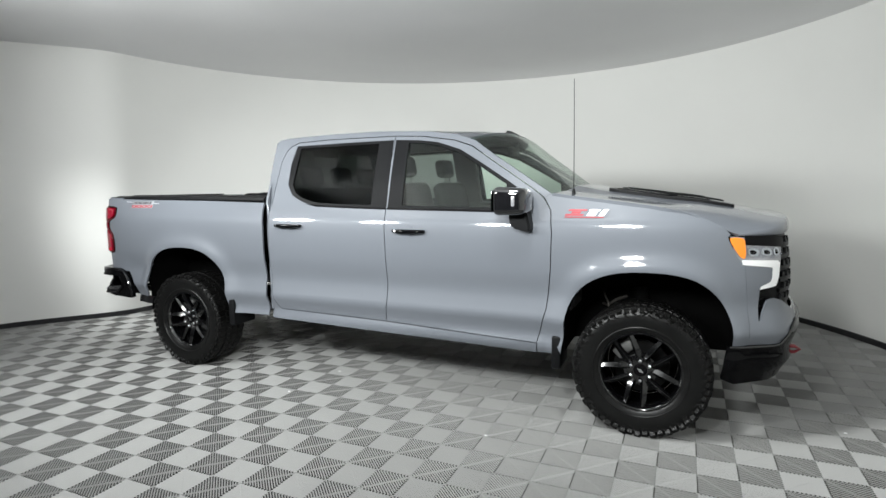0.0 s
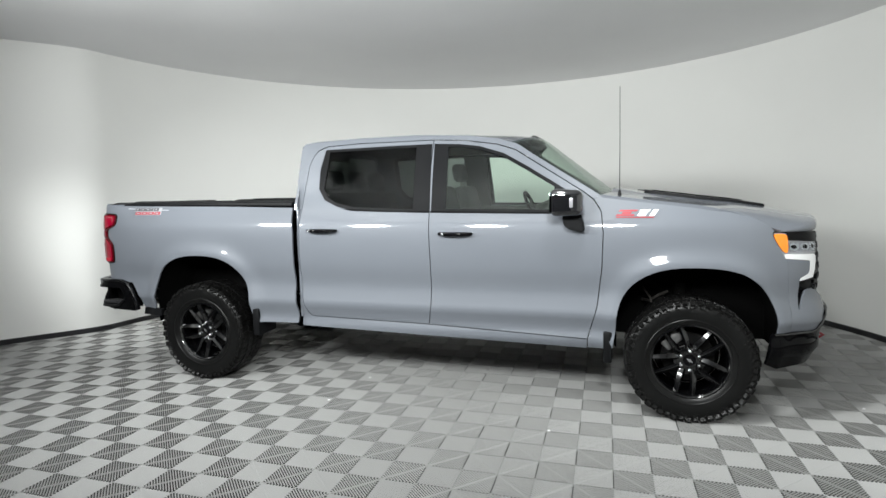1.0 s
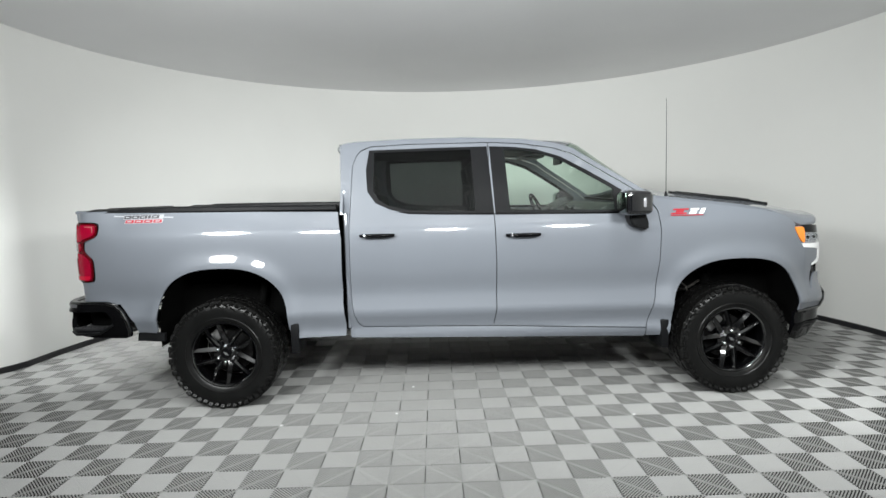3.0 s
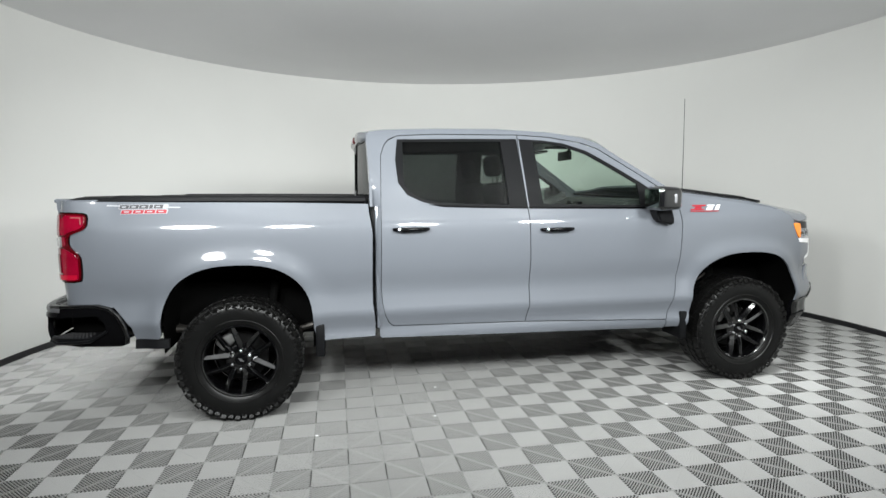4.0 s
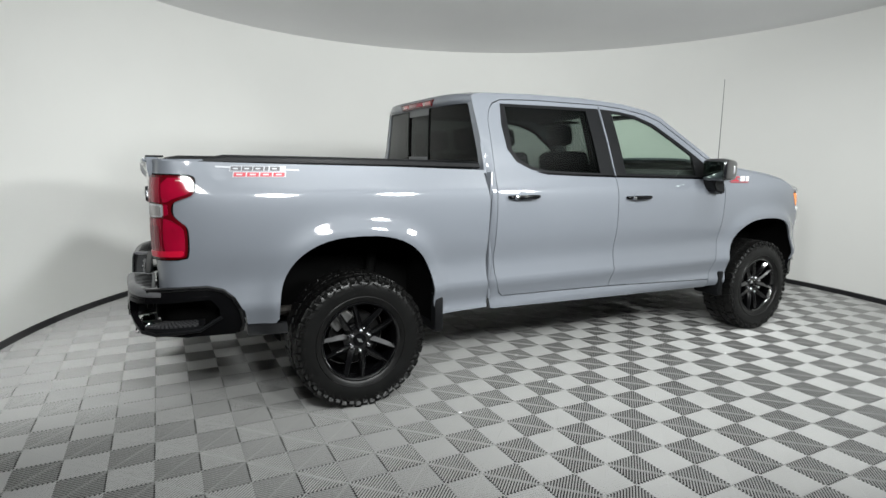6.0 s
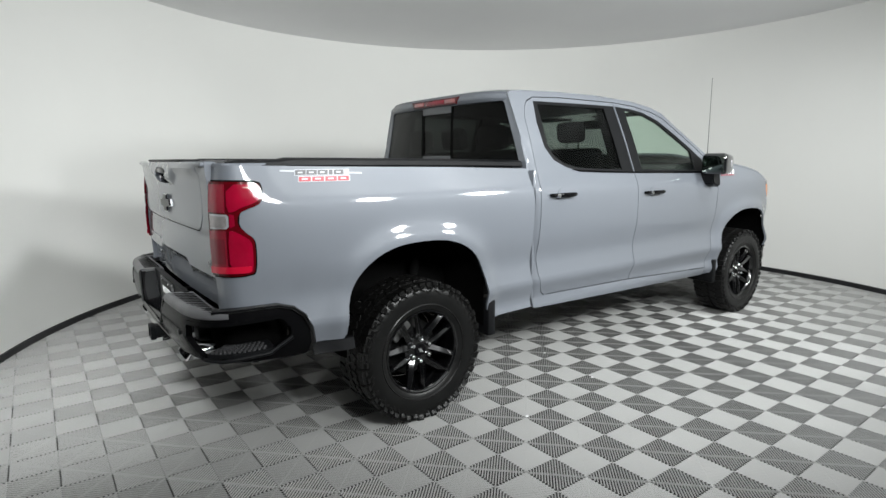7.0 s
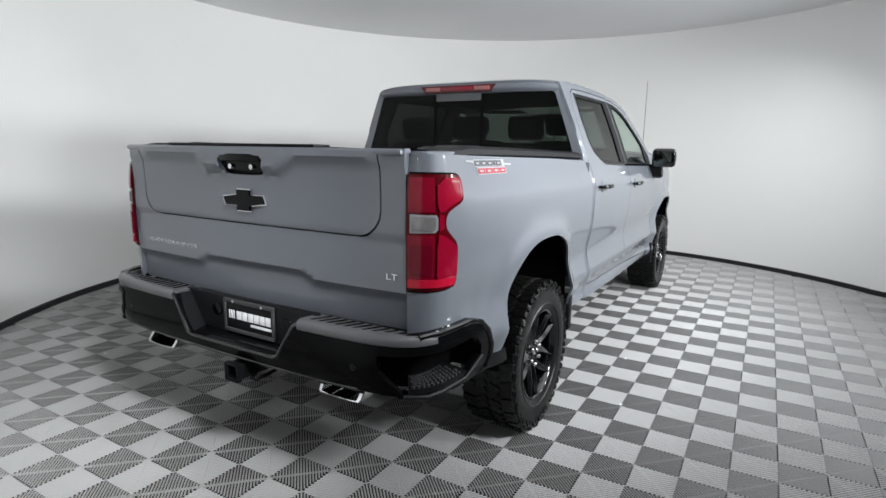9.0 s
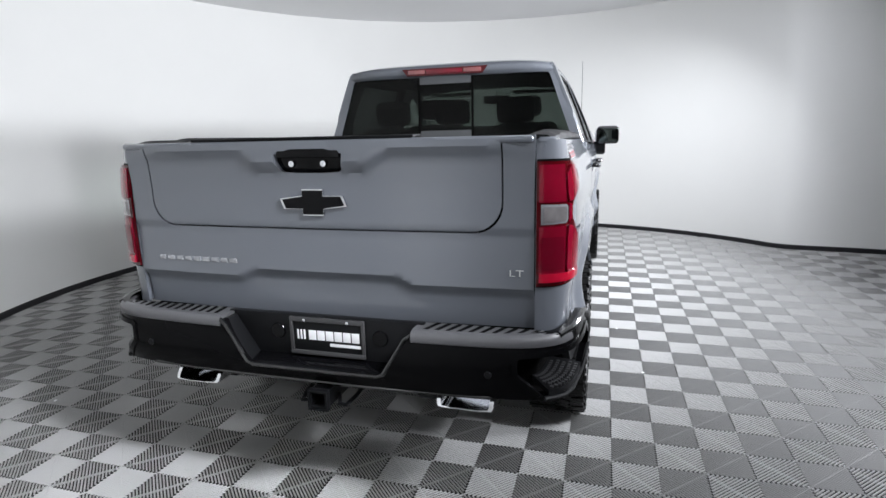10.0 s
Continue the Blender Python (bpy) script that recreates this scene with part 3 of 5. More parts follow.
    for x0, x1 in ((2.515, 2.585), (2.60, 2.665), (2.678, 2.722)):
        panel("projector", chaikin([(x0, 1.166), (x1, 1.162), (x1, 1.118), (x0, 1.120)], 2), f, CHROME, lamp, off=-0.009, thick=0.006, step=0.03, label="round-cornered bright reflector")
        panel("bulb_lens", chaikin([(x0 + 0.016, 1.154), (x1 - 0.016, 1.152), (x1 - 0.016, 1.128), (x0 + 0.016, 1.130)], 2), f, BLACK_GLOSS, lamp, off=-0.006, thick=0.004, step=0.03, label="dark lens in the reflector")
    panel("daytime_strip", [(2.466, 1.099), (2.590, 1.096), (2.690, 1.093), (2.708, 1.080), (2.690, 1.0), (2.668, 0.950), (2.570, 0.930), (2.576, 0.947), (2.636, 0.974), (2.648, 1.0), (2.656, 1.054), (2.590, 1.062), (2.466, 1.072)], f, DAY_LENS, lamp, off=0.001, thick=0.012, step=0.03, label="white daytime light strip")
    bm = bmesh.new()
    tube(bm, [f(a, z, 0.006) for a, z in ((2.37, 0.600), (2.45, 0.602), (2.55, 0.603), (2.65, 0.604), (2.698, 0.612), (2.73, 0.655), (2.768, 0.70), (2.86, 0.735), (3.0, 0.738), (3.2, 0.738), (end, 0.738))], 0.009)
    part("bumper_roll", bm, RIM_BLACK, truck, "gloss black rolled edge of the front bumper")
    # tail lamp
    def round_corner(line):
        """Lamp outlines: drawn in along the side, and to the lamp's height."""
        return [(a if a < -2.88 else -2.88 + 0.77 * (a + 2.88), 0.961 + 0.955 * (z - 0.970)) for a, z in line]

    lamp_line = round_corner(chaikin([(-2.988, 1.414), (-2.985, 1.416), (-2.80, 1.414), (-2.71, 1.408), (-2.692, 1.385), (-2.695, 1.325), (-2.715, 1.305), (-2.80, 1.282), (-2.832, 1.262), (-2.838, 1.215), (-2.80, 1.180), (-2.758, 1.152), (-2.748, 1.11), (-2.752, 1.0), (-2.772, 0.972), (-2.985, 0.970), (-2.988, 0.972)], 1))
    t = panel("tail_lamp", lamp_line, f, RED_DARK, truck, off=0.012, thick=0.03, step=0.03, label="red tail lamp wrapping round the bed corner")
    panel("lamp_gasket", [(a + (0.008 if a > -2.95 else 0.0), b + (0.007 if b > 1.22 else -0.007)) for a, b in lamp_line], f, CAVITY, t, off=0.003, thick=0.01, step=0.03, label="black gasket round the lamp")
    panel("reversing_frame", round_corner([(-2.974, 1.267), (-2.888, 1.264), (-2.880, 1.255), (-2.880, 1.208), (-2.890, 1.197), (-2.974, 1.195)]), f, SILVER_LENS, t, off=0.014, thick=0.008, step=0.03, label="bright frame of the reversing lens")
    panel("reversing_lens", round_corner([(-2.966, 1.258), (-2.894, 1.256), (-2.889, 1.250), (-2.889, 1.212), (-2.896, 1.205), (-2.966, 1.204)]), f, SMOKE_LENS, t, off=0.018, thick=0.008, step=0.03, label="clear reversing lens")
    for z in ((0.984, 1.188), (1.274, 1.404)):
        panel("rear_lens", round_corner([(-2.980, z[0]), (-2.892, z[0]), (-2.892, z[1]), (-2.980, z[1])]), f, RED_LENS, t, off=0.0165, thick=0.008, step=0.02, label="red lens on the rear face")
    panel("brake_lens", round_corner(chaikin([(-2.884, 1.186), (-2.862, 1.190), (-2.815, 1.166), (-2.772, 1.140), (-2.763, 1.10), (-2.767, 0.995), (-2.785, 0.984), (-2.884, 0.984)], 1)), f, RED_INNER, t, off=0.0185, thick=0.010, step=0.02, label="bright red side lens")
    panel("turn_lens", round_corner(chaikin([(-2.884, 1.404), (-2.72, 1.400), (-2.707, 1.380), (-2.709, 1.334), (-2.735, 1.316), (-2.82, 1.294), (-2.850, 1.276), (-2.884, 1.274)], 1)), f, RED_INNER, t, off=0.0185, thick=0.010, step=0.02, label="bright red side lens")
    panel("lens_foot", round_corner([(-2.978, 0.986), (-2.790, 0.986), (-2.776, 0.998), (-2.776, 1.018), (-2.978, 1.018)]), f, RED_BRIGHT, t, off=0.0215, thick=0.004, step=0.02, label="brightest red strip at the foot of the lamp")
    panel("lens_window", round_corner([(-2.972, 1.03), (-2.900, 1.03), (-2.900, 1.15), (-2.972, 1.15)]), f, RED_MID, t, off=0.0195, thick=0.003, step=0.02, label="darker red window")
    panel("neck_lens", round_corner([(-2.876, 1.266), (-2.852, 1.262), (-2.850, 1.212), (-2.876, 1.200)]), f, RED_LENS, t, off=0.0165, thick=0.008, step=0.03)
    panel("side_reflector", round_corner([(-2.80, 1.392), (-2.728, 1.389), (-2.724, 1.345), (-2.731, 1.345), (-2.736, 1.382), (-2.80, 1.385)]), f, PINK_LENS, t, off=0.0195, thick=0.003, step=0.03, label="pale streak in the red lens")
    # mud flaps
    for x0, x1, z1, z0 in ((-1.385, -1.325, 0.62, 0.395), (1.335, 1.392, 0.570, 0.355)):
        bm = bmesh.new()
        box(bm, (x0, min(side * 0.985, side * 0.74), z0), (x1, max(side * 0.985, side * 0.74), z1), 0.012)
        part("mud_flap", bm, BLACK_SATIN, truck, "black moulded mud flap")
    build_badges(f, side)
    build_mirror(side, e)


def build_handle(door, f, x, z, side):
    """A pull bar over a shallow cup."""
    panel("handle_cup", [(x + 0.046 * math.cos(0.262 * q), z + 0.043 * math.sin(0.262 * q)) for q in range(24)], f, PAINT, door, off=0.003, thick=0.006, step=0.025)
    rows = []
    for i in range(13):
        u = -1 + 2 * i / 12
        lift = 0.012 + 0.036 * (1 - abs(u) ** 4)
        h = 0.015 * (1 - 0.35 * abs(u) ** 3)
        c = f(x + 0.125 * u, z, lift)
        rows.append([c + Vector((0, side * 0.012 * math.cos(a), h * math.sin(a))) for a in [2 * math.pi * k / 10 for k in range(10)]])
    bm = bmesh.new()
    R = [[bm.verts.new(p) for p in r] for r in rows]
    for a, b in zip(R, R[1:]):
        for k in range(10):
            bm.faces.new((a[k], a[(k + 1) % 10], b[(k + 1) % 10], b[k]))
    bm.faces.new(R[0])
    bm.faces.new(R[-1][::-1])
    part("door_handle", bm, BLACK_GLOSS, door, "gloss black pull handle")
    bm = bmesh.new()
    c = f(x - 0.085, z - 0.002, 0.05)
    lathe(bm, [(0.001, side * 0.008), (0.010, side * 0.006), (0.013, 0), (0.013, -side * 0.02)], 14, "y", c)
    part("lock_cap", bm, CHROME, door, "small bright lock cap")


def build_badges(f, side):
    """Stickers as plain blocks."""
    # two-row sticker near the top of the bed, silver line behind
    z0 = 1.405
    b = panel("bed_badge", [(-2.562, z0 + 0.001), (-2.275, z0 + 0.001), (-2.269, z0 + 0.030), (-2.556, z0 + 0.030)], f, DECAL_PALE, truck, off=0.0020, thick=0.0015, step=0.05, label="two-row sticker of dark and red blocks")
    panel("lower_row", [(-2.550, z0 - 0.030), (-2.276, z0 - 0.030), (-2.270, z0 - 0.001), (-2.544, z0 - 0.001)], f, DECAL_PALE, b, off=0.0020, thick=0.0015, step=0.05)
    panel("silver_line", [(-2.63, z0 + 0.021), (-2.20, z0 + 0.004), (-2.20, z0 + 0.012), (-2.63, z0 + 0.029)], f, DECAL_PALE, b, off=0.0018, thick=0.001, step=0.05)
    def tile(name, mat, x, w, low, high, off):
        panel(name, [(x, z0 + low), (x + w, z0 + low), (x + w + 0.2 * (high - low), z0 + high), (x + 0.2 * (high - low), z0 + high)], f, mat, b, off=off, thick=0.001, step=0.05)

    for i, (x, w) in enumerate(((-2.558, 0.053), (-2.501, 0.053), (-2.444, 0.053), (-2.385, 0.020), (-2.358, 0.053))):
        tile("dark_block", DECAL_DARK, x, w, 0.004, 0.027, 0.0034)
        if w > 0.03:
            tile("slot", DECAL_PALE, x + 0.014, 0.024, 0.0115, 0.019, 0.0044)
    for i in range(4):
        x = -2.545 + 0.0675 * i
        tile("red_block", DECAL_RED, x, 0.060, -0.0265, -0.005, 0.0034)
        tile("slot", DECAL_PALE, x + 0.015, 0.030, -0.0195, -0.0115, 0.0044)
    z1 = 1.358
    p = panel("wing_badge", [(1.395, z1 - 0.024), (1.66, z1 - 0.024), (1.685, z1 + 0.026), (1.42, z1 + 0.026)], f, PAINT, truck, off=0.0026, thick=0.002, step=0.05, label="raised red and silver emblem on the front wing")
    def glyph(x, w, mat, bars):
        for a0, a1, h0, b0, b1, h1 in bars:
            panel("emblem_block", [(x + a0 * w + 0.7 * h0, z1 + h0), (x + a1 * w + 0.7 * h0, z1 + h0), (x + b1 * w + 0.7 * h1, z1 + h1), (x + b0 * w + 0.7 * h1, z1 + h1)], f, mat, p, off=0.006, thick=0.003, step=0.05)

    glyph(1.418, 0.112, DECAL_RED, ((0, 1, -0.019, 0, 1, -0.008), (0.25, 0.75, -0.006, 0.25, 0.75, 0.008), (0, 1, 0.010, 0, 1, 0.021)))
    glyph(1.545, 0.062, DECAL_WHITE, ((0.1, 0.9, -0.019, 0.1, 0.9, 0.006), (0, 1, 0.010, 0, 1, 0.021)))
    glyph(1.620, 0.036, DECAL_WHITE, ((0.1, 1, -0.019, 0.1, 1, 0.021),))
    panel("emblem_rule", [(1.405, z1 - 0.030), (1.64, z1 - 0.030), (1.642, z1 - 0.024), (1.407, z1 - 0.024)], f, DECAL_RED, p, off=0.006, thick=0.003, step=0.06)


def build_mirror(side, door):
    y = side
    bm = bmesh.new()
    box(bm, (1.005, min(y * 0.975, y * 1.19), 1.352), (1.205, max(y * 0.975, y * 1.19), 1.512), 0.038, seg=4)
    for v in bm.verts:
        k = (v.co.x - 1.005) / 0.2
        v.co.z += 0.014 * (1 - k) * (1 if v.co.z > 1.43 else -0.4)
        v.co.y += -y * 0.03 * k
    part("mirror_shell", bm, MIRROR_SHELL, door, "gloss black door mirror shell")
    bm = bmesh.new()
    box(bm, (0.998, min(y * 0.995, y * 1.175), 1.368), (1.004, max(y * 0.995, y * 1.175), 1.502), 0.002)
    part("mirror_glass", bm, MIRROR, door, "dark mirror glass")
    bm = bmesh.new()
    box(bm, (1.122, min(y * 1.150, y * 1.1755), 1.402), (1.146, max(y * 1.150, y * 1.1755), 1.468), 0.008, seg=3)
    part("signal_lens", bm, SILVER_LENS, door, "clear signal lens")
    bm = bmesh.new()
    prism(bm, [(1.075, 1.37), (1.185, 1.37), (1.215, 1.27), (1.205, 1.235), (1.095, 1.262), (1.07, 1.31)], lambda a, b: (a, y * 0.935, b), (0, y * 0.12, 0))
    bmesh.ops.bevel(bm, geom=list(bm.edges), offset=0.012, segments=2, affect="EDGES")
    part("mirror_arm", bm, BLACK_SATIN, door, "black mirror arm")


# ---- cab top, glass, bonnet ----
def edge_at(line, x):
    a = np.array(line)
    return float(np.interp(x, a[:, 0], a[:, 1]))


def side_y(z, s=0.0):
    return float(np.interp(z, PROFILE[:, 0], PROFILE[:, 1]))


def build_top():
    us = [-1 + 2 * k / 24 for k in range(25)]
    # roof skin
    xs = list(np.linspace(-0.99, 0.68, 28))
    rows = []
    for x in xs:
        z = edge_at(ROOF_LINE, x) - 0.002
        y = side_y(z) - 0.002
        fwd = max(0.0, (x - 0.30) / 0.38)
        back = max(0.0, (-0.80 - x) / 0.19)
        row = []
        for u in us:
            k = 1 - abs(u) ** (3.0 + 2.5 * back)
            crown = 0.036 - 0.016 * back
            row.append((x + k * (0.16 * fwd - 0.075 * back), u * y, z + crown * k + 0.030 * fwd ** 2 * k))
        rows.append(row)
    sheet("roof", rows, PAINT, truck, 0.02)
    # rear header under the roof lip
    rows = []
    for q in np.linspace(0, 1, 7):
        row = []
        for u in us:
            k = 1 - abs(u) ** 5.5
            y = side_y(1.885 - 0.03 * q) - 0.002
            row.append((-0.994 - 0.075 * k - 0.010 * math.sin(q * 3) + 0.010 * q, u * y, 1.902 + 0.019 * k - 0.040 * q - 0.017 * q * k))
        rows.append(row)
    hd = sheet("rear_header", rows, PAINT, truck, -0.02)
    # high brake lamp
    bm = bmesh.new()
    prism(bm, [(-0.298, 1.918), (0.298, 1.918), (0.262, 1.872), (-0.262, 1.872)], lambda a, b: (-1.055, a, b), (-0.026, 0, 0))
    cb = part("high_brake_lamp", bm, RED_DARK, truck, "wide red high brake lamp over the rear window")
    for lo, hi, mt, nm in ((-0.255, -0.135, PINK_LENS, "cargo_lens"), (0.135, 0.255, PINK_LENS, "cargo_lens"), (-0.125, 0.125, RED_LENS, "red_lens")):
        bm = bmesh.new()
        box(bm, (-1.0845, lo, 1.882), (-1.079, hi, 1.909), 0.002)
        part(nm, bm, mt, cb, "pink-tinted clear lens" if nm == "cargo_lens" else "red lens")

    def back(y, z, off=0.0):
        k = 1 - min(abs(y) / 0.80, 1.0) ** 2
        return Vector((-1.000 - 0.070 * k - off + 0.02 * (z - 1.45), y, z))

    # painted rear wall of the cab with the window opening
    out = [(-0.905, 1.40), (0.905, 1.40), (0.895, 1.46), (0.84, 1.60), (0.76, 1.80), (0.722, 1.890), (-0.722, 1.890), (-0.76, 1.80), (-0.84, 1.60), (-0.895, 1.46)]
    win = [(-0.838, 1.448), (0.838, 1.448), (0.695, 1.850), (0.68, 1.862), (-0.68, 1.862), (-0.695, 1.850)]
    rear = panel("cab_back", out, back, PAINT, truck, holes=[win], step=0.05, thick=0.02)
    bm = bmesh.new()
    box(bm, (-0.968, -0.938, 0.56), (-0.945, 0.938, 1.41), 0.008)
    part("cab_wall", bm, PAINT, truck)
    # three panes and the sliding middle frame
    panel("rear_pane", [(-0.845, 1.444), (-0.185, 1.444), (-0.185, 1.868), (-0.69, 1.868)], back, GLASS_BACK, rear, step=0.08, thick=0.004, off=-0.008, label="dark fixed rear pane")
    panel("rear_pane", [(0.845, 1.444), (0.185, 1.444), (0.185, 1.868), (0.69, 1.868)], back, GLASS_BACK, rear, step=0.08, thick=0.004, off=-0.008, label="dark fixed rear pane")
    panel("sliding_pane", [(-0.188, 1.50), (0.188, 1.50), (0.188, 1.82), (-0.188, 1.82)], back, GLASS_BACK, rear, step=0.08, thick=0.004, off=-0.014, label="dark sliding middle pane")
    for z0, z1 in ((1.446, 1.506), (1.816, 1.868)):
        panel("slider_panel", [(-0.19, z0), (0.19, z0), (0.19, z1), (-0.19, z1)], back, SLIDER, rear, step=0.06, thick=0.006, off=-0.004, label="grey panel of the sliding window")
    for y in (-0.188, 0.188):
        panel("slider_bar", [(y - 0.007, 1.45), (y + 0.007, 1.45), (y + 0.007, 1.866), (y - 0.007, 1.866)], back, CAVITY, rear, step=0.05, thick=0.012, off=-0.002)
    panel("window_seal", [(-0.84, 1.440), (0.84, 1.440), (0.838, 1.453), (-0.838, 1.453)], back, BLACK_SATIN, rear, step=0.06, thick=0.01, off=0.004)
    # windscreen between the pillars
    rows = []
    for q in np.linspace(0, 1, 14):
        x = 0.684 + (1.300 - 0.684) * q
        z = edge_at(ROOF_LINE, x) - 0.004
        y = side_y(z) - 0.012
        rows.append([(x + 0.16 * (1 - abs(u) ** 3.0) + 0.03 * q * (1 - u * u), u * y, z + 0.064 * (1 - abs(u) ** 3.0) * (1 - q) - 0.045 * q * (1 - u * u)) for u in us])
    sheet("windscreen", rows, GLASS_SCREEN, truck, 0.005, "clear green-tinted windscreen")
    # cowl and wipers
    rows = [[(1.27 + 0.12 * q + 0.19 * (1 - abs(u) ** 2.2), u * 0.86, 1.463 - 0.005 * q - 0.03 * (1 - u * u)) for u in us] for q in np.linspace(0, 1, 4)]
    sheet("cowl", rows, BLACK_SATIN, truck, 0.02, "black cowl under the windscreen")
    for y0, y1 in ((-0.62, -0.02), (0.0, 0.60)):
        bm = bmesh.new()
        tube(bm, [(1.43, y0, 1.470), (1.47, (y0 + y1) / 2, 1.478), (1.45, y1, 1.480)], 0.008)
        part("wiper", bm, BLACK_SATIN, truck, "black wiper arm")
    # bonnet: crowned, with two raised vents
    ahead = BODY_PLAN.p[BODY_PLAN.p[:, 0] > 2.2][::-1]

    def bonnet(x, u):
        z = float(np.interp(x, [1.31, 1.56, 1.9, 2.1, 2.225, 2.308, 2.35, 2.40], [1.480, 1.447, 1.404, 1.366, 1.322, 1.282, 1.262, 1.246]))
        y = side_y(z) + 0.012
        if x > 1.95:
            y -= 0.055 * ((x - 1.95) / 0.5) ** 2
        k = 1 - abs(u) ** 2.0
        bulge = 1 / (1 + math.exp(-(0.64 - abs(u)) * 22))
        q = max(0.0, (x - 1.9) / 0.50)
        reach = float(np.interp(abs(u) * 0.93, ahead[:, 1], ahead[:, 0])) - 0.146
        fx = x + (reach - 2.40) * q ** 1.5 + 0.13 * k * max(0.0, 1 - (x - 1.31) / 0.3)
        return Vector((fx, u * y, z + 0.030 * k * (1 - 0.6 * q * q) + 0.026 * bulge * (1 - 0.85 * q) + 0.068 * q ** 1.5 * (1 - abs(u) ** 5)))

    xs = list(np.linspace(1.315, 2.25, 22)) + [2.30, 2.34, 2.375, 2.40]
    u2 = [-1 + 2 * k / 40 for k in range(41)]
    rows = [[bonnet(x, u) for u in u2] for x in xs]
    last = rows[-1]
    rows += [[Vector((p.x + dx, p.y, p.z + (1.234 - p.z) * w)) for p in last] for dx, w in ((0.010, 0.08), (0.018, 0.25), (0.022, 0.5), (0.021, 0.78), (0.012, 1.0))]
    sheet("bonnet", rows, PAINT, truck, 0.02)
    for s in (-1, 1):
        def vent(a, b, off=0.0):
            p = bonnet(a, s * b)
            return p + Vector((0, 0, off))
        vo = chaikin([(1.60, 0.42), (1.62, 0.575), (2.05, 0.60), (2.27, 0.57), (2.16, 0.49), (1.75, 0.42)], 2)
        v = panel("bonnet_vent", vo, vent, BLACK_SATIN, truck, step=0.04, thick=0.03, off=0.016, label="long matt black vent insert on the bonnet")
        panel("vent_ridge", chaikin([(1.66, 0.455), (1.67, 0.48), (2.05, 0.545), (2.18, 0.545), (2.05, 0.515)], 1), vent, BLACK_GLOSS, v, step=0.05, thick=0.01, off=0.022)
    # aerial and roof fin
    bm = bmesh.new()
    lathe(bm, [(0.001, 0.026), (0.007, 0.024), (0.012, 0.0), (0.014, -0.02)], 16, "z", (1.432, -0.80, 1.482))
    an = part("aerial_base", bm, BLACK_SATIN, truck, "black aerial foot")
    bm = bmesh.new()
    tube(bm, [(1.432, -0.80, 1.50), (1.430, -0.80, 1.85), (1.426, -0.80, 2.19)], [0.0028, 0.0022, 0.0018])
    part("aerial_rod", bm, BLACK_SATIN, an, "thin black aerial rod")
    bm = bmesh.new()
    prism(bm, [(0.72, 1.915), (0.735, 1.972), (0.765, 1.975), (0.845, 1.935), (0.855, 1.91)], lambda a, b: (a, -0.022, b), (0, 0.044, 0))
    bmesh.ops.bevel(bm, geom=list(bm.edges), offset=0.008, segments=2, affect="EDGES")
    part("roof_fin", bm, BLACK_SATIN, truck, "small black roof fin")


# ---- load bed, tailgate, bumper ----
def gate_x(z):
    return float(np.interp(z, [0.78, 0.885, 0.928, 0.958, 1.085, 1.135, 1.155, 1.30, 1.405, 1.435, 1.458, 1.476], [-2.918, -2.924, -2.930, -2.952, -2.950, -2.948, -2.958, -2.956, -2.962, -2.985, -2.990, -2.972]))


def gate_bow(y):
    return 0.022 * (y / 0.8) ** 2


def gate(y, z, off=0.0):
    k = min(max((abs(y + 0.03) - 0.29) / 0.09, 0.0), 1.0)
    k = k * k * (3 - 2 * k)
    low = max(0.0, 1 - (abs(z - 0.958) / 0.13) ** 2)
    z2 = z + (0.015 - 0.032 * (1 - k)) * low
    near = min(max((0.305 - abs(y + 0.022)) / 0.085, 0.0), 1.0)
    z2 += 0.055 * near * max(0.0, 1 - (abs(z - 1.39) / 0.065) ** 2)
    lip = max(gate_x(1.41) - gate_x(z2), 0.0) * min(max((abs(y) - 0.66) / 0.14, 0.0), 1.0) if z2 > 1.41 else 0.0
    return Vector((gate_x(z2) + lip - off + gate_bow(y), y, z))


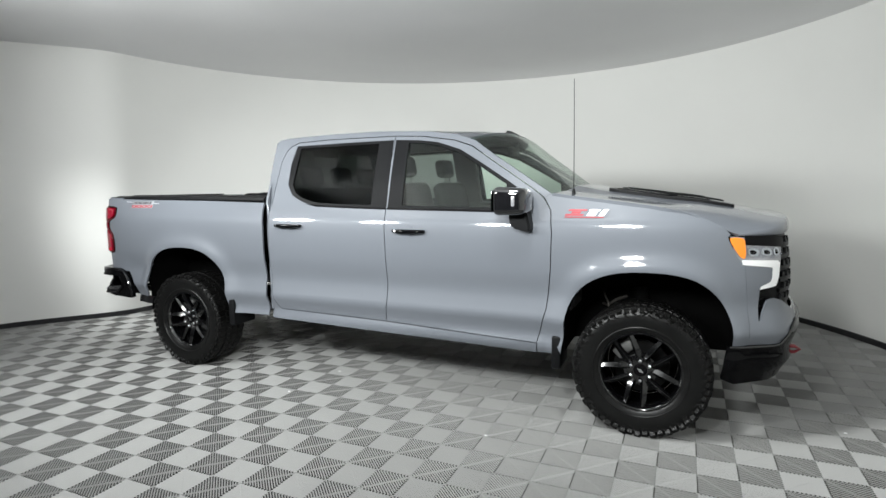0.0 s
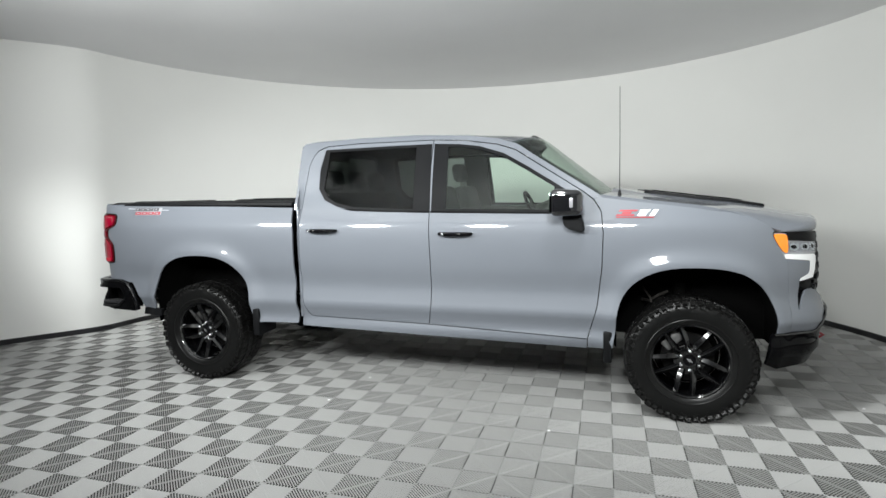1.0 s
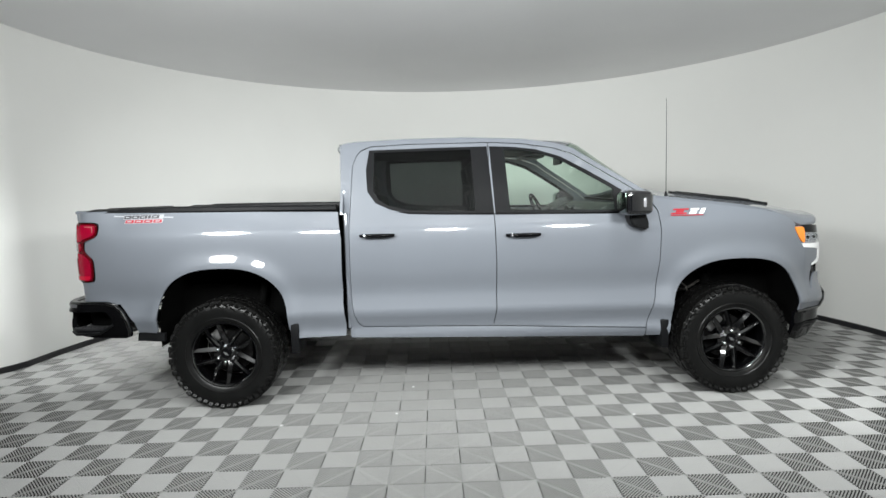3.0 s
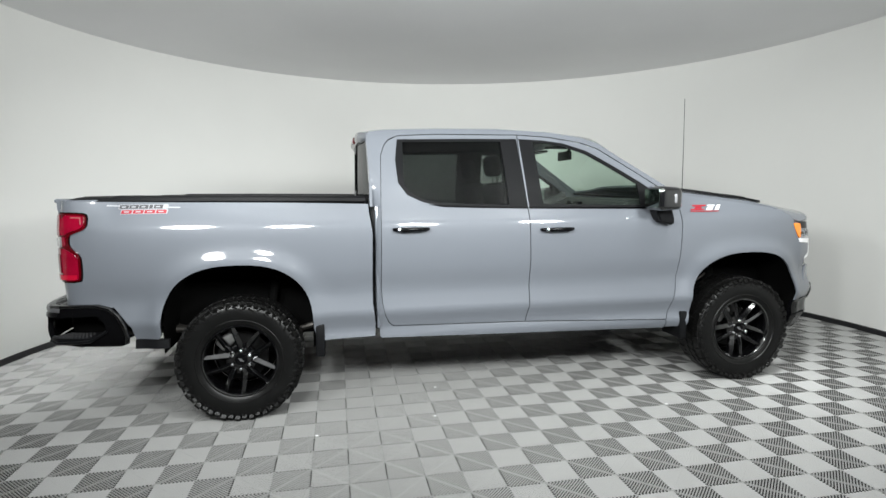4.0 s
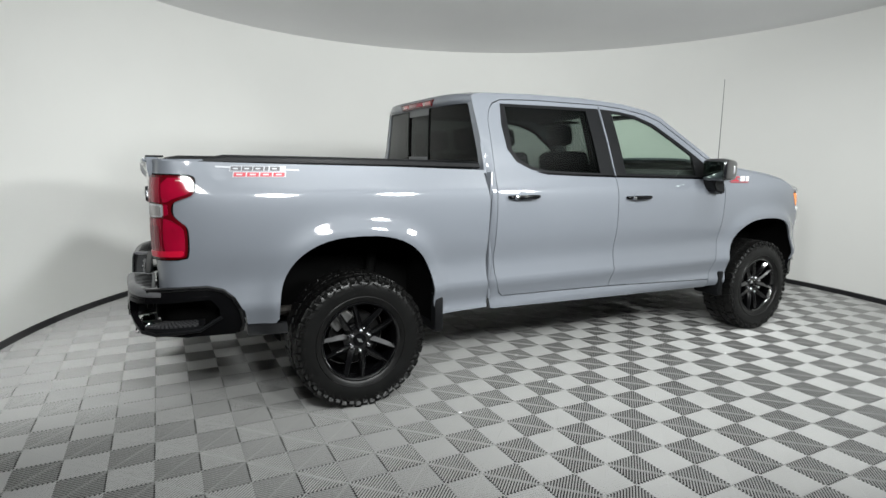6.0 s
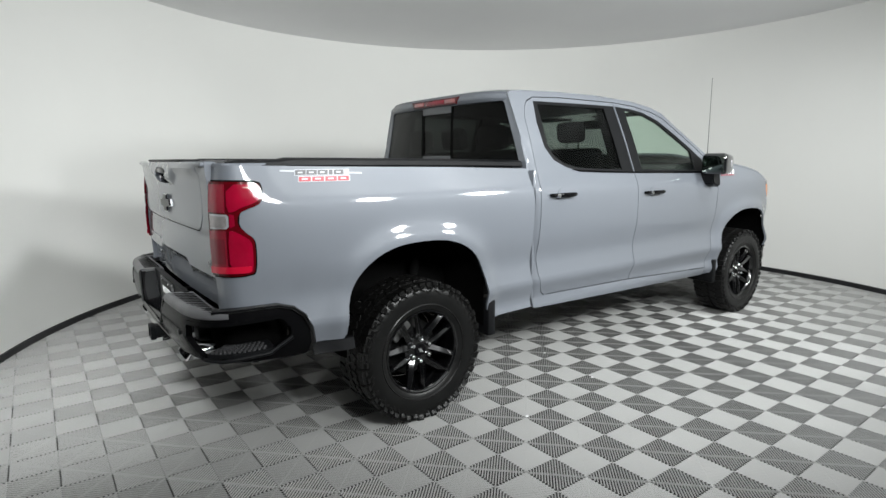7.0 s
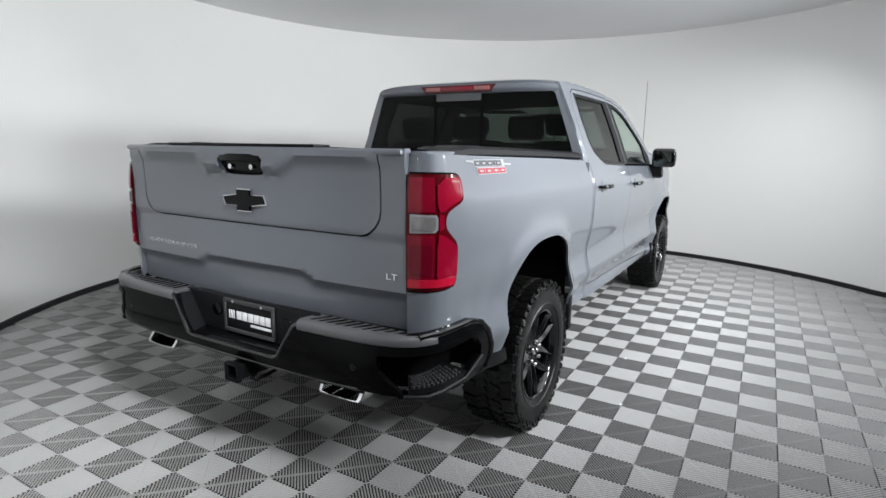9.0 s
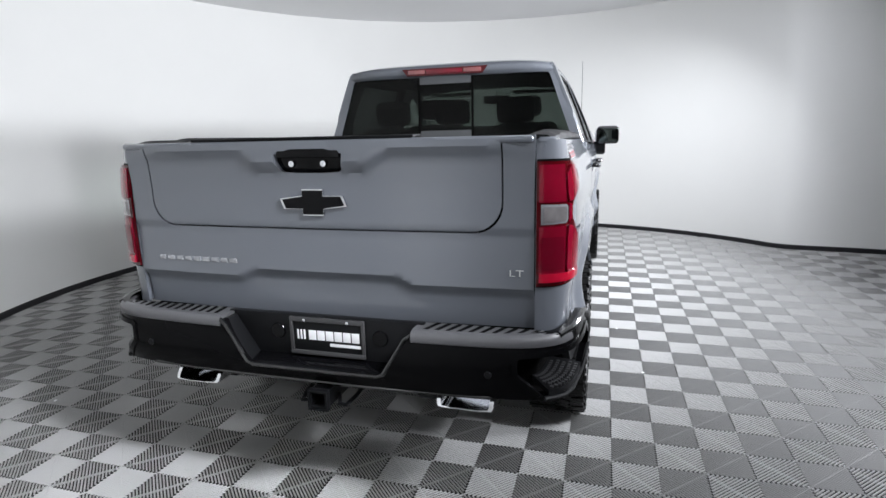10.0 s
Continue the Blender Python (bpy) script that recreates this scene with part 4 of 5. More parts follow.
def build_bed():
    def dish(w, low):
        """Outline with round lower corners."""
        turn = [(0.105 * math.cos(a), 0.105 * math.sin(a)) for a in np.linspace(0, math.pi / 2, 9)]
        right = [(w - 0.105 + c, low + 0.105 - s) for c, s in turn]
        return [(-w, 1.472)] + [(-y, z) for y, z in right] + right[::-1] + [(w, 1.472)]

    inner, wide = dish(0.725, 1.147), dish(0.731, 1.141)
    frame_out = [(-0.835, 0.795), (0.835, 0.795), (0.835, 1.474)] + wide[::-1] + [(-0.835, 1.474)]
    tg = panel("tailgate", frame_out, gate, PAINT, truck, step=0.016, thick=0.035, angle=30)
    cut = chaikin([(-0.160, 1.442), (0.116, 1.442), (0.110, 1.368), (0.085, 1.354), (-0.129, 1.354), (-0.154, 1.368)], 1)
    panel("gate_panel", inner, gate, PAINT, tg, holes=[cut], step=0.022, thick=0.03, angle=30)
    panel("handle_recess", [(-0.172, 1.450), (0.128, 1.450), (0.118, 1.345), (-0.162, 1.345)], gate, BLACK_GLOSS, tg, step=0.04, off=-0.025, thick=0.01, label="gloss black tailgate handle cup")
    bm = bmesh.new()
    box(bm, (-2.985, -0.150, 1.410), (-2.95, 0.106, 1.440), 0.006)
    part("handle_bar", bm, BLACK_GLOSS, tg, "black pull bar with bright caps")
    for y in (-0.077, 0.053):
        bm = bmesh.new()
        lathe(bm, [(0.001, -0.006), (0.011, -0.004), (0.013, 0.01)], 14, "x", (-2.966, y, 1.388))
        part("handle_cap", bm, CHROME, tg, "bright round cap")
    # emblem: dark cross bar with a bright rim, as a plain shape
    def cross(w, h, tw, th, sl):
        return [(-w, -h + sl), (-tw, -h), (-tw, -th), (tw, -th), (tw, -h), (w - sl * 1.2, -h), (w, h - sl), (tw, h), (tw, th), (-tw, th), (-tw, h), (-w + sl * 1.2, h)]
    for mat, grow, dep, nm, lab in ((EMBLEM_RIM, 1.0, 0.010, "emblem", "dark emblem with a bright rim"), (BLACK_GLOSS, 0.91, 0.016, "emblem_face", "")):
        bm = bmesh.new()
        prism(bm, cross(0.137 * grow, 0.025 * grow, 0.043 * grow, 0.049 * grow, 0.012), lambda a, b: (gate_x(1.246) - dep, a - 0.023, 1.246 + b), (0.012, 0, 0))
        part(nm, bm, mat, tg, lab)
    # name bar as small raised blocks, and the two readable letters
    for i in range(9):
        y = 0.735 - 0.0445 * i
        bm = bmesh.new()
        x = gate_x(1.005) + gate_bow(y - 0.016)
        box(bm, (x - 0.004, y - 0.033, 0.995), (x + 0.004, y, 1.014), 0.002)
        part("name_block", bm, DECAL_MID, tg, "small bright raised block" if i == 0 else "")
    fc = bpy.data.curves.new("letters", "FONT")
    fc.body, fc.size, fc.extrude = "LT", 0.034, 0.002
    tmp = bpy.data.objects.new("letters", fc)
    me = bpy.data.meshes.new_from_object(tmp)
    me.materials.clear()
    lt = part("letters", me, CHROME, tg, "bright raised letters L T")
    lt.matrix_basis = Matrix.Translation((gate_x(1.0) + gate_bow(0.77) - 0.003, -0.748, 0.992)) @ Matrix(((0, 0, -1, 0), (-1.45, 0, 0, 0), (0, 1, 0, 0), (0, 0, 0, 1)))
    bpy.data.objects.remove(tmp)
    # gate top cap, seams filled dark behind, closing plate
    bm = bmesh.new()
    box(bm, (-2.962, -0.832, 1.448), (-2.885, 0.832, 1.473), 0.012)
    part("gate_cap", bm, PAINT, tg)
    bm = bmesh.new()
    box(bm, (-2.955, -0.42, 1.473), (-2.86, 0.50, 1.485), 0.005)
    part("gate_protector", bm, BLACK_SATIN, tg, "black plastic top protector")
    bm = bmesh.new()
    box(bm, (-2.885, -0.80, 0.80), (-2.868, 0.80, 1.46), 0.004)
    part("gate_inner", bm, CAVITY, tg)
    # bed corner posts and caps
    for s in (-1, 1):
        bm = bmesh.new()
        prism(bm, [(-2.918, 0.842), (-2.908, 0.866), (-2.880, 0.896), (-2.80, 0.902), (-2.70, 0.895), (-2.64, 0.888), (-2.64, 0.842)], lambda a, c: (a, s * c, 1.446), (0, 0, 0.020))
        bmesh.ops.bevel(bm, geom=list(bm.edges), offset=0.005, segments=2, affect="EDGES")
        part("corner_cap", bm, PAINT, truck)
        bm = bmesh.new()
        box(bm, (-2.908, min(s * 0.842, s * 0.868), 0.80), (-2.84, max(s * 0.842, s * 0.868), 1.446), 0.004)
        part("corner_post", bm, PAINT, truck)
    # tub
    def slab(name, lo, hi, bevel=0.004):
        bm = bmesh.new()
        box(bm, lo, hi, bevel)
        part(name, bm, CAVITY, truck)

    slab("bed_floor", (-2.862, -0.53, 0.86), (-1.052, 0.53, 0.885))
    slab("bed_front_wall", (-1.05, -0.80, 0.86), (-1.025, 0.80, 1.44))
    for s in (-1, 1):
        slab("bed_side_wall", (-2.862, min(s * 0.79, s * 0.815), 1.102), (-1.052, max(s * 0.79, s * 0.815), 1.44))
        slab("wheel_box_top", (-2.862, min(s * 0.81, s * 0.53), 1.065), (-1.052, max(s * 0.81, s * 0.53), 1.10))
        slab("wheel_box_side", (-2.862, min(s * 0.53, s * 0.555), 0.887), (-1.052, max(s * 0.53, s * 0.555), 1.063))
    for s in (-1, 1):
        prof = [(0.795, 1.436), (0.80, 1.470), (0.825, 1.480), (0.865, 1.478), (0.890, 1.466), (0.898, 1.444), (0.885, 1.434)]
        rows = []
        for x, lift in ((-2.85, -0.006), (-2.80, 0.004), (-2.78, 0.004), (-2.62, 0.004), (-2.58, 0.012), (-2.0, 0.008), (-1.5, 0.002), (-1.03, -0.006)):
            rows.append([(x, s * y, z + lift) for y, z in prof])
        bm = bmesh.new()
        R = [[bm.verts.new(p) for p in r] for r in rows]
        m = len(prof)
        for a, b in zip(R, R[1:]):
            for k in range(m):
                bm.faces.new((a[k], a[(k + 1) % m], b[(k + 1) % m], b[k]))
        bm.faces.new(R[0])
        bm.faces.new(R[-1][::-1])
        part("bed_rail", bm, BLACK_SATIN, truck, "black plastic bed rail cap")


BUMPER_PLAN = Plan([(-2.50, 1.012), (-2.60, 1.012), (-2.75, 1.008), (-2.88, 0.992), (-2.97, 0.955), (-3.03, 0.885), (-3.065, 0.78), (-3.082, 0.6), (-3.092, 0.3), (-3.095, 0.0)], (-3.095, 0.0), 0.0)


def bumper(a, z, off=0.0):
    """a runs across the rear: negative on the truck's right."""
    s = -1 if a < 0 else 1
    x, y, nx, ny = BUMPER_PLAN.at(-abs(a))
    d = off - 0.030 * ((z - 0.70) / 0.14) ** 2
    return Vector((x - nx * d, s * (y - ny * d), z))


def build_bumper():
    L = -float(BUMPER_PLAN.s[0])
    # half outline, then mirrored: notch in the middle, pocket steps at the corners
    half = [(0.47, 0.812), (0.85, 0.815), (1.05, 0.820), (L - 0.20, 0.818), (L - 0.13, 0.798), (L - 0.075, 0.75), (L - 0.040, 0.68), (L - 0.025, 0.61), (L - 0.035, 0.56), (L - 0.08, 0.545), (L - 0.30, 0.555), (1.0, 0.578), (0.70, 0.586), (0.30, 0.582)]
    notch = {1: ((0.232, 0.635), (0.335, 0.800)), -1: ((0.315, 0.635), (0.415, 0.796))}
    outline = list(notch[1]) + half + [(-a, z) for a, z in half[::-1]] + [(-a, z) for a, z in notch[-1][::-1]]
    pocket = [(0.80, 0.735), (0.81, 0.742), (L - 0.20, 0.752), (L - 0.185, 0.745), (L - 0.150, 0.70), (L - 0.150, 0.66), (L - 0.255, 0.598), (1.0, 0.584), (0.90, 0.592), (0.80, 0.68)]
    b = panel("rear_bumper", outline, bumper, BUMPER_BLACK, truck, holes=[pocket, [(-a, z) for a, z in pocket[::-1]]], step=0.035, thick=0.025, label="gloss black rear step bumper with corner steps")
    rim = [(0.780, 0.745), (0.80, 0.760), (L - 0.195, 0.770), (L - 0.17, 0.760), (L - 0.130, 0.71), (L - 0.130, 0.65), (L - 0.25, 0.580), (1.0, 0.566), (0.885, 0.574), (0.780, 0.672)]
    for s in (-1, 1):
        fl = (lambda q: q) if s > 0 else (lambda q: [(-a, z) for a, z in q[::-1]])
        panel("pocket_rim", fl(rim), bumper, BUMPER_BLACK, b, holes=[fl(pocket)], step=0.03, thick=0.012, off=0.005, label="gloss black rim of the corner step")
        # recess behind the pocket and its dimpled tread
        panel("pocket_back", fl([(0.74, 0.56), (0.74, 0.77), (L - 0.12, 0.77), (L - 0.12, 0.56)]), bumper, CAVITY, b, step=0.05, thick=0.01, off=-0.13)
        bm = bmesh.new()
        ring = [bumper(s * a, 0.612, -0.004) for a in np.linspace(0.92, L - 0.22, 10)] + [bumper(s * a, 0.618, -0.13) for a in np.linspace(L - 0.22, 0.92, 10)]
        top = [bm.verts.new(p) for p in ring]
        low = [bm.verts.new(p - Vector((0, 0, 0.02))) for p in ring]
        bm.faces.new(top)
        bm.faces.new(low[::-1])
        for k in range(len(ring)):
            bm.faces.new((top[k], low[k], low[(k + 1) % len(ring)], top[(k + 1) % len(ring)]))
        part("step_tread", bm, BLACK_SATIN, b, "dimpled black corner step")
        bm = bmesh.new()
        for i in range(12):
            for j in range(5):
                p = bumper(s * (0.94 + (L - 1.19) * (i + 0.5 * (j % 2)) / 12), 0.616, -0.018 - 0.023 * j)
                box(bm, p - Vector((0.006, 0.006, 0.004)), p + Vector((0.006, 0.006, 0.004)))
        part("tread_studs", bm, STUD, b, "raised grey studs")
        # top step pad: rounded front lip; slots are raised dark strips for their shade
        bm = bmesh.new()
        loops = []
        for a in np.linspace(0.35 if s > 0 else 0.43, 1.04, 22):
            p = bumper(s * a, 0.80, 0.0)
            rear = Vector((-2.945, p.y * 0.985, 0)) if abs(p.y) < 0.88 else Vector((min(p.x + 0.05, -2.55), s * min(abs(p.y) - 0.02, 0.945), 0))
            e0 = min(max((a - 0.90) / 0.14, 0.0), 1.0)
            g, dz = 1 - 0.8 * e0, 0.012 * e0 * e0
            loops.append([bm.verts.new(q) for q in (bumper(s * a, 0.778, 0.004 * g), bumper(s * a, 0.795 - dz, 0.011 * g), bumper(s * a, 0.808 - dz, 0.010 * g), bumper(s * a, 0.816 - dz, 0.002), bumper(s * a, 0.817 - dz, -0.012), rear + Vector((0, 0, 0.806)), rear + Vector((0, 0, 0.76)), bumper(s * a, 0.765, -0.02))])
        for p, q in zip(loops, loops[1:]):
            for n in range(8):
                bm.faces.new((p[n], p[(n + 1) % 8], q[(n + 1) % 8], q[n]))
        bm.faces.new(loops[0])
        bm.faces.new(loops[-1][::-1])
        part("step_pad", bm, PAD, b, "grey step pad with dark slanted slots")
        for i in range(-2 if s > 0 else 0, 12):
            y = 0.465 + 0.040 * i
            x0 = bumper(y, 0.81, -0.022).x
            bm = bmesh.new()
            prism(bm, [(x0, y), (-2.958, y + 0.024), (-2.958, y + 0.040), (x0, y + 0.016)], lambda a, c: (a, s * c, 0.8085 + 0.009 * (-2.958 - a) / 0.12), (0, 0, 0.0022))
            part("pad_slot_shade", bm, CAVITY, b, "dark slanted strip for the shade in a pad slot" if i == 11 else "")
        bm = bmesh.new()
        tube(bm, [bumper(s * a, z, 0.0) for a, z in ((0.96, 0.806), (1.06, 0.810), (1.16, 0.811), (L - 0.30, 0.812), (L - 0.20, 0.809), (L - 0.13, 0.789), (L - 0.08, 0.745), (L - 0.048, 0.68), (L - 0.034, 0.61), (L - 0.045, 0.565))], 0.0125, 10)
        part("corner_roll", bm, RIM_BLACK, b, "gloss black rolled corner edge")
        # rolled edges along the foot, the notch and the corner step
        bm = bmesh.new()
        tube(bm, [bumper(s * a, z, -0.006) for a, z in ((0.0, 0.584), (0.30, 0.584), (0.70, 0.588), (1.0, 0.580), (L - 0.30, 0.558))], 0.010)
        part("foot_roll", bm, RIM_BLACK, b)
        bm = bmesh.new()
        tube(bm, [bumper(s * a, z, 0.001) for a, z in ((0.0, 0.637), (notch[s][0][0] - 0.02, 0.637), (notch[s][0][0] + 0.006, 0.645), (notch[s][1][0] - 0.008, 0.785), (notch[s][1][0] + 0.02, 0.803))], 0.0085)
        part("notch_roll", bm, RIM_BLACK, b)
        bm = bmesh.new()
        tube(bm, [bumper(s * a, z, 0.006) for a, z in ((0.90, 0.584), (1.0, 0.577), (L - 0.40, 0.582), (L - 0.25, 0.590), (L - 0.142, 0.655))], 0.010)
        part("step_roll", bm, BLACK_SATIN, b, "black rolled lip of the corner step")
        # sensor and exhaust tip
        bm = bmesh.new()
        lathe(bm, [(0.001, -0.004), (0.012, -0.003), (0.014, 0.004)], 14, "x", bumper(s * 0.70, 0.68, 0.002))
        part("sensor", bm, BLACK_SATIN, b)
        w, h = 0.106, 0.031
        bm = bmesh.new()
        loop = chaikin([(-w * 0.92, -h), (w * 0.92, -h), (w, -h * 0.6), (w, h * 0.5), (w * 0.85, h), (-w * 0.85, h), (-w, h * 0.5), (-w, -h * 0.6)], 1)
        rings = []
        for x, g in ((-2.82, 0.96), (-3.030, 1.0), (-3.035, 0.97), (-3.035, 0.84), (-2.90, 0.82)):
            rings.append([bm.verts.new((x + (0.02 * (q[1] / h) if x < -3 else 0), (0.517 if s > 0 else -0.610) + q[0] * g, (0.545 if s > 0 else 0.560) + q[1] * g)) for q in loop])
        for p, q in zip(rings, rings[1:]):
            for k in range(len(loop)):
                bm.faces.new((p[k], p[(k + 1) % len(loop)], q[(k + 1) % len(loop)], q[k]))
        bm.faces.new(rings[-1])
        part("exhaust_tip", bm, CHROME, truck, "flat chrome exhaust tip")
    # plate recess
    bm = bmesh.new()
    box(bm, (-2.995, -0.45, 0.60), (-2.965, 0.37, 0.815), 0.004)
    part("plate_recess", bm, BLACK_SATIN, b, "black plate recess")
    bm = bmesh.new()
    prism(bm, [(-3.078, 0.612), (-3.084, 0.630), (-3.072, 0.640), (-2.985, 0.654), (-2.985, 0.612)], lambda a, z: (a, -0.325, z), (0, 0.565, 0))
    part("middle_step", bm, BLACK_GLOSS, b, "black middle step with a rolled lip")
    for s in (-1, 1):
        (a0, z0), (a1, z1) = notch[s]
        bm = bmesh.new()
        prism(bm, [(a0, z0), (a1, z1), (a1 + 0.035, z1), (a0 + 0.035, z0)], lambda a, z: (-3.075, s * a, z), (0.085, 0, 0))
        part("notch_cheek", bm, BLACK_SATIN, b)
        bm = bmesh.new()
        lathe(bm, [(0.001, -0.006), (0.028, -0.006), (0.032, 0.0)], 20, "x", (-2.996, -0.065 + s * 0.215, 0.745))
        part("recess_cap", bm, BLACK_GLOSS, b)
    pl = thing("licence_plate", "black dealer plate with pale bars in a grey frame", "plate", (-2.999, -0.065, 0.735))
    bm = bmesh.new()
    box(bm, (-0.004, -0.146, -0.066), (0.0, 0.146, 0.066), 0.001)
    part("plate_sheet", bm, BLACK_SATIN, pl)
    bm = bmesh.new()
    for lo, hi in (((-0.012, -0.156, 0.058), (0.0, 0.156, 0.075)), ((-0.012, -0.156, -0.074), (0.0, 0.156, -0.058)), ((-0.012, -0.156, -0.0578), (0.0, -0.144, 0.0578)), ((-0.012, 0.144, -0.0578), (0.0, 0.156, 0.0578))):
        box(bm, lo, hi, 0.002)
    part("plate_frame", bm, DASH, pl, "dark grey plate frame")
    for i in range(6):
        y = 0.078 - 0.036 * i
        bm = bmesh.new()
        box(bm, (-0.0065, y - 0.031, -0.014), (-0.004, y, 0.024), 0.0005)
        part("pale_bar", bm, PLATE_WHITE, pl)
    for i in range(3):
        y = 0.128 - 0.014 * i
        bm = bmesh.new()
        box(bm, (-0.0065, y - 0.007, -0.014), (-0.004, y, 0.024), 0.0005)
        part("pale_bar", bm, PLATE_WHITE, pl)
    bm = bmesh.new()
    box(bm, (-0.0065, -0.138, -0.036), (-0.004, -0.010, -0.024), 0.0005)
    part("pale_bar", bm, PLATE_WHITE, pl)
    bm = bmesh.new()
    lathe(bm, [(0.001, -0.006), (0.006, -0.005), (0.007, 0)], 10, "x", (-0.012, -0.09, 0.066))
    part("plate_screw", bm, CHROME, pl)
    bm = bmesh.new()
    lathe(bm, [(0.001, -0.006), (0.006, -0.005), (0.007, 0)], 10, "x", (-0.012, 0.09, 0.066))
    part("plate_screw", bm, CHROME, pl)
    # tow hitch
    bm = bmesh.new()
    box(bm, (-2.72, -0.55, 0.49), (-2.66, 0.55, 0.55), 0.01)
    cy, cz = -0.064, 0.526
    for lo, hi in (((-0.034, 0.026), (0.034, 0.034)), ((-0.034, -0.034), (0.034, -0.026)), ((-0.034, -0.0258), (-0.026, 0.0258)), ((0.026, -0.0258), (0.034, 0.0258))):
        box(bm, (-3.105, cy + lo[0], cz + lo[1]), (-2.6, cy + hi[0], cz + hi[1]), 0.002)
    box(bm, (-2.9, cy - 0.0255, cz - 0.0255), (-2.88, cy + 0.0255, cz + 0.0255))
    for lo, hi in (((-0.040, 0.0345), (0.040, 0.040)), ((-0.040, -0.040), (0.040, -0.0345)), ((-0.040, -0.0343), (-0.0345, 0.0343)), ((0.0345, -0.0343), (0.040, 0.0343))):
        box(bm, (-3.112, cy + lo[0], cz + lo[1]), (-3.085, cy + hi[0], cz + hi[1]), 0.0015)
    for s in (-1, 1):
        tube(bm, [(-3.00, cy + s * 0.036, cz - 0.02), (-3.055, cy + s * 0.062, cz - 0.030), (-3.06, cy + s * 0.092, cz - 0.030), (-3.00, cy + s * 0.105, cz - 0.02), (-2.90, cy + s * 0.105, cz - 0.01)], 0.008)
    part("tow_hitch", bm, BLACK_SATIN, truck, "black square tow hitch receiver")


# ---- wheels ----
def build_wheel(name):
    """Wheel with its outer face towards -y, hub at the origin."""
    w = new(name)
    w.empty_display_size = 0.1
    R, r = 0.404, 0.240
    bm = bmesh.new()
    lathe(bm, [(r - 0.012, -0.105), (r, -0.118), (r + 0.015, -0.128), (0.30, -0.139), (0.345, -0.139), (0.375, -0.131), (0.392, -0.112), (0.397, -0.06), (0.398, 0.0), (0.397, 0.06), (0.392, 0.112), (0.375, 0.131), (0.345, 0.139), (0.30, 0.137), (r, 0.118), (r - 0.012, 0.105)], 96)
    lathe(bm, [(0.272, -0.1325), (0.276, -0.1375), (0.280, -0.1345)], 72)
    part("tyre", bm, RUBBER, w, "black all-terrain tyre with blocky tread")
    bm = bmesh.new()
    n = 54
    for i in range(n):
        a = 2 * math.pi * i / n
        for row, (y0, y1, turn, dl, wd) in enumerate(((-0.130, -0.078, 0.15, 0.0, 0.0195), (-0.066, -0.014, -0.45, 0.5, 0.0185), (0.0, 0.054, 0.45, 0.2, 0.0185), (0.066, 0.130, -0.15, 0.6, 0.0195))):
            b = a + dl * 2 * math.pi / n + (0.012 if i % 2 else 0)
            m = Matrix.Rotation(-b, 4, "Y") @ Matrix.Translation((R - 0.006, (y0 + y1) / 2, 0)) @ Matrix.Rotation(turn, 4, "X")
            top = 0.007 if abs(y0 + y1) < 0.12 else (0.005 if i % 2 else 0.0015)
            out = 0.007 if i % 2 and abs(y0 + y1) > 0.12 else 0.0
            box(bm, (-0.016, -(y1 - y0) / 2 - (out if y0 < 0 else 0), -wd), (top, (y1 - y0) / 2 + (out if y0 > 0 else 0), wd), 0.0, m)
        # shoulder lugs down the side
        lug = 0.374 if i % 2 else 0.366
        for face in (-1, 1):
            m = Matrix.Rotation(-a, 4, "Y") @ Matrix.Translation((lug, face * 0.1315, 0)) @ Matrix.Rotation(face * 0.55, 4, "Z")
            box(bm, (-0.020, -0.005, -0.014), (0.018, 0.007, 0.014), 0.0, m)
        if i % 2 == 0:
            m = Matrix.Rotation(-a - 0.03, 4, "Y") @ Matrix.Translation((0.346, -0.1385, 0)) @ Matrix.Rotation(0.5, 4, "Y")
            box(bm, (-0.006, -0.0015, -0.016), (0.006, 0.003, 0.012), 0.0, m)
    rng = random.Random(3)
    for i in range(44):
        a = 2 * math.pi * (i + 0.3 * rng.random()) / 44
        m = Matrix.Rotation(-a, 4, "Y") @ Matrix.Translation((0.352 + 0.010 * rng.random(), -0.1375, 0)) @ Matrix.Rotation(rng.choice((-0.7, 0.5, 0.9)), 4, "Y") @ Matrix.Rotation(-0.18, 4, "Z")
        box(bm, (-0.004 - 0.003 * rng.random(), -0.002, -0.016), (0.005, 0.004, 0.010 + 0.008 * rng.random()), 0.0, m)
    part("tread", bm, TREAD, w, "deep rubber tread blocks and shoulder lugs")["kind"] = "stuff"
    bm = bmesh.new()
    lathe(bm, [(r + 0.004, -0.116), (r + 0.004, -0.124), (r - 0.006, -0.126), (r - 0.014, -0.118), (r - 0.020, -0.09), (r - 0.026, -0.02), (r - 0.03, 0.10), (r, 0.112)], 72)
    lathe(bm, [(0.001, -0.082), (0.05, -0.084), (0.078, -0.080), (0.088, -0.066), (0.09, 0.0), (0.001, 0.0)], 48)
    part("rim", bm, RIM_BLACK, w, "gloss black wheel rim")
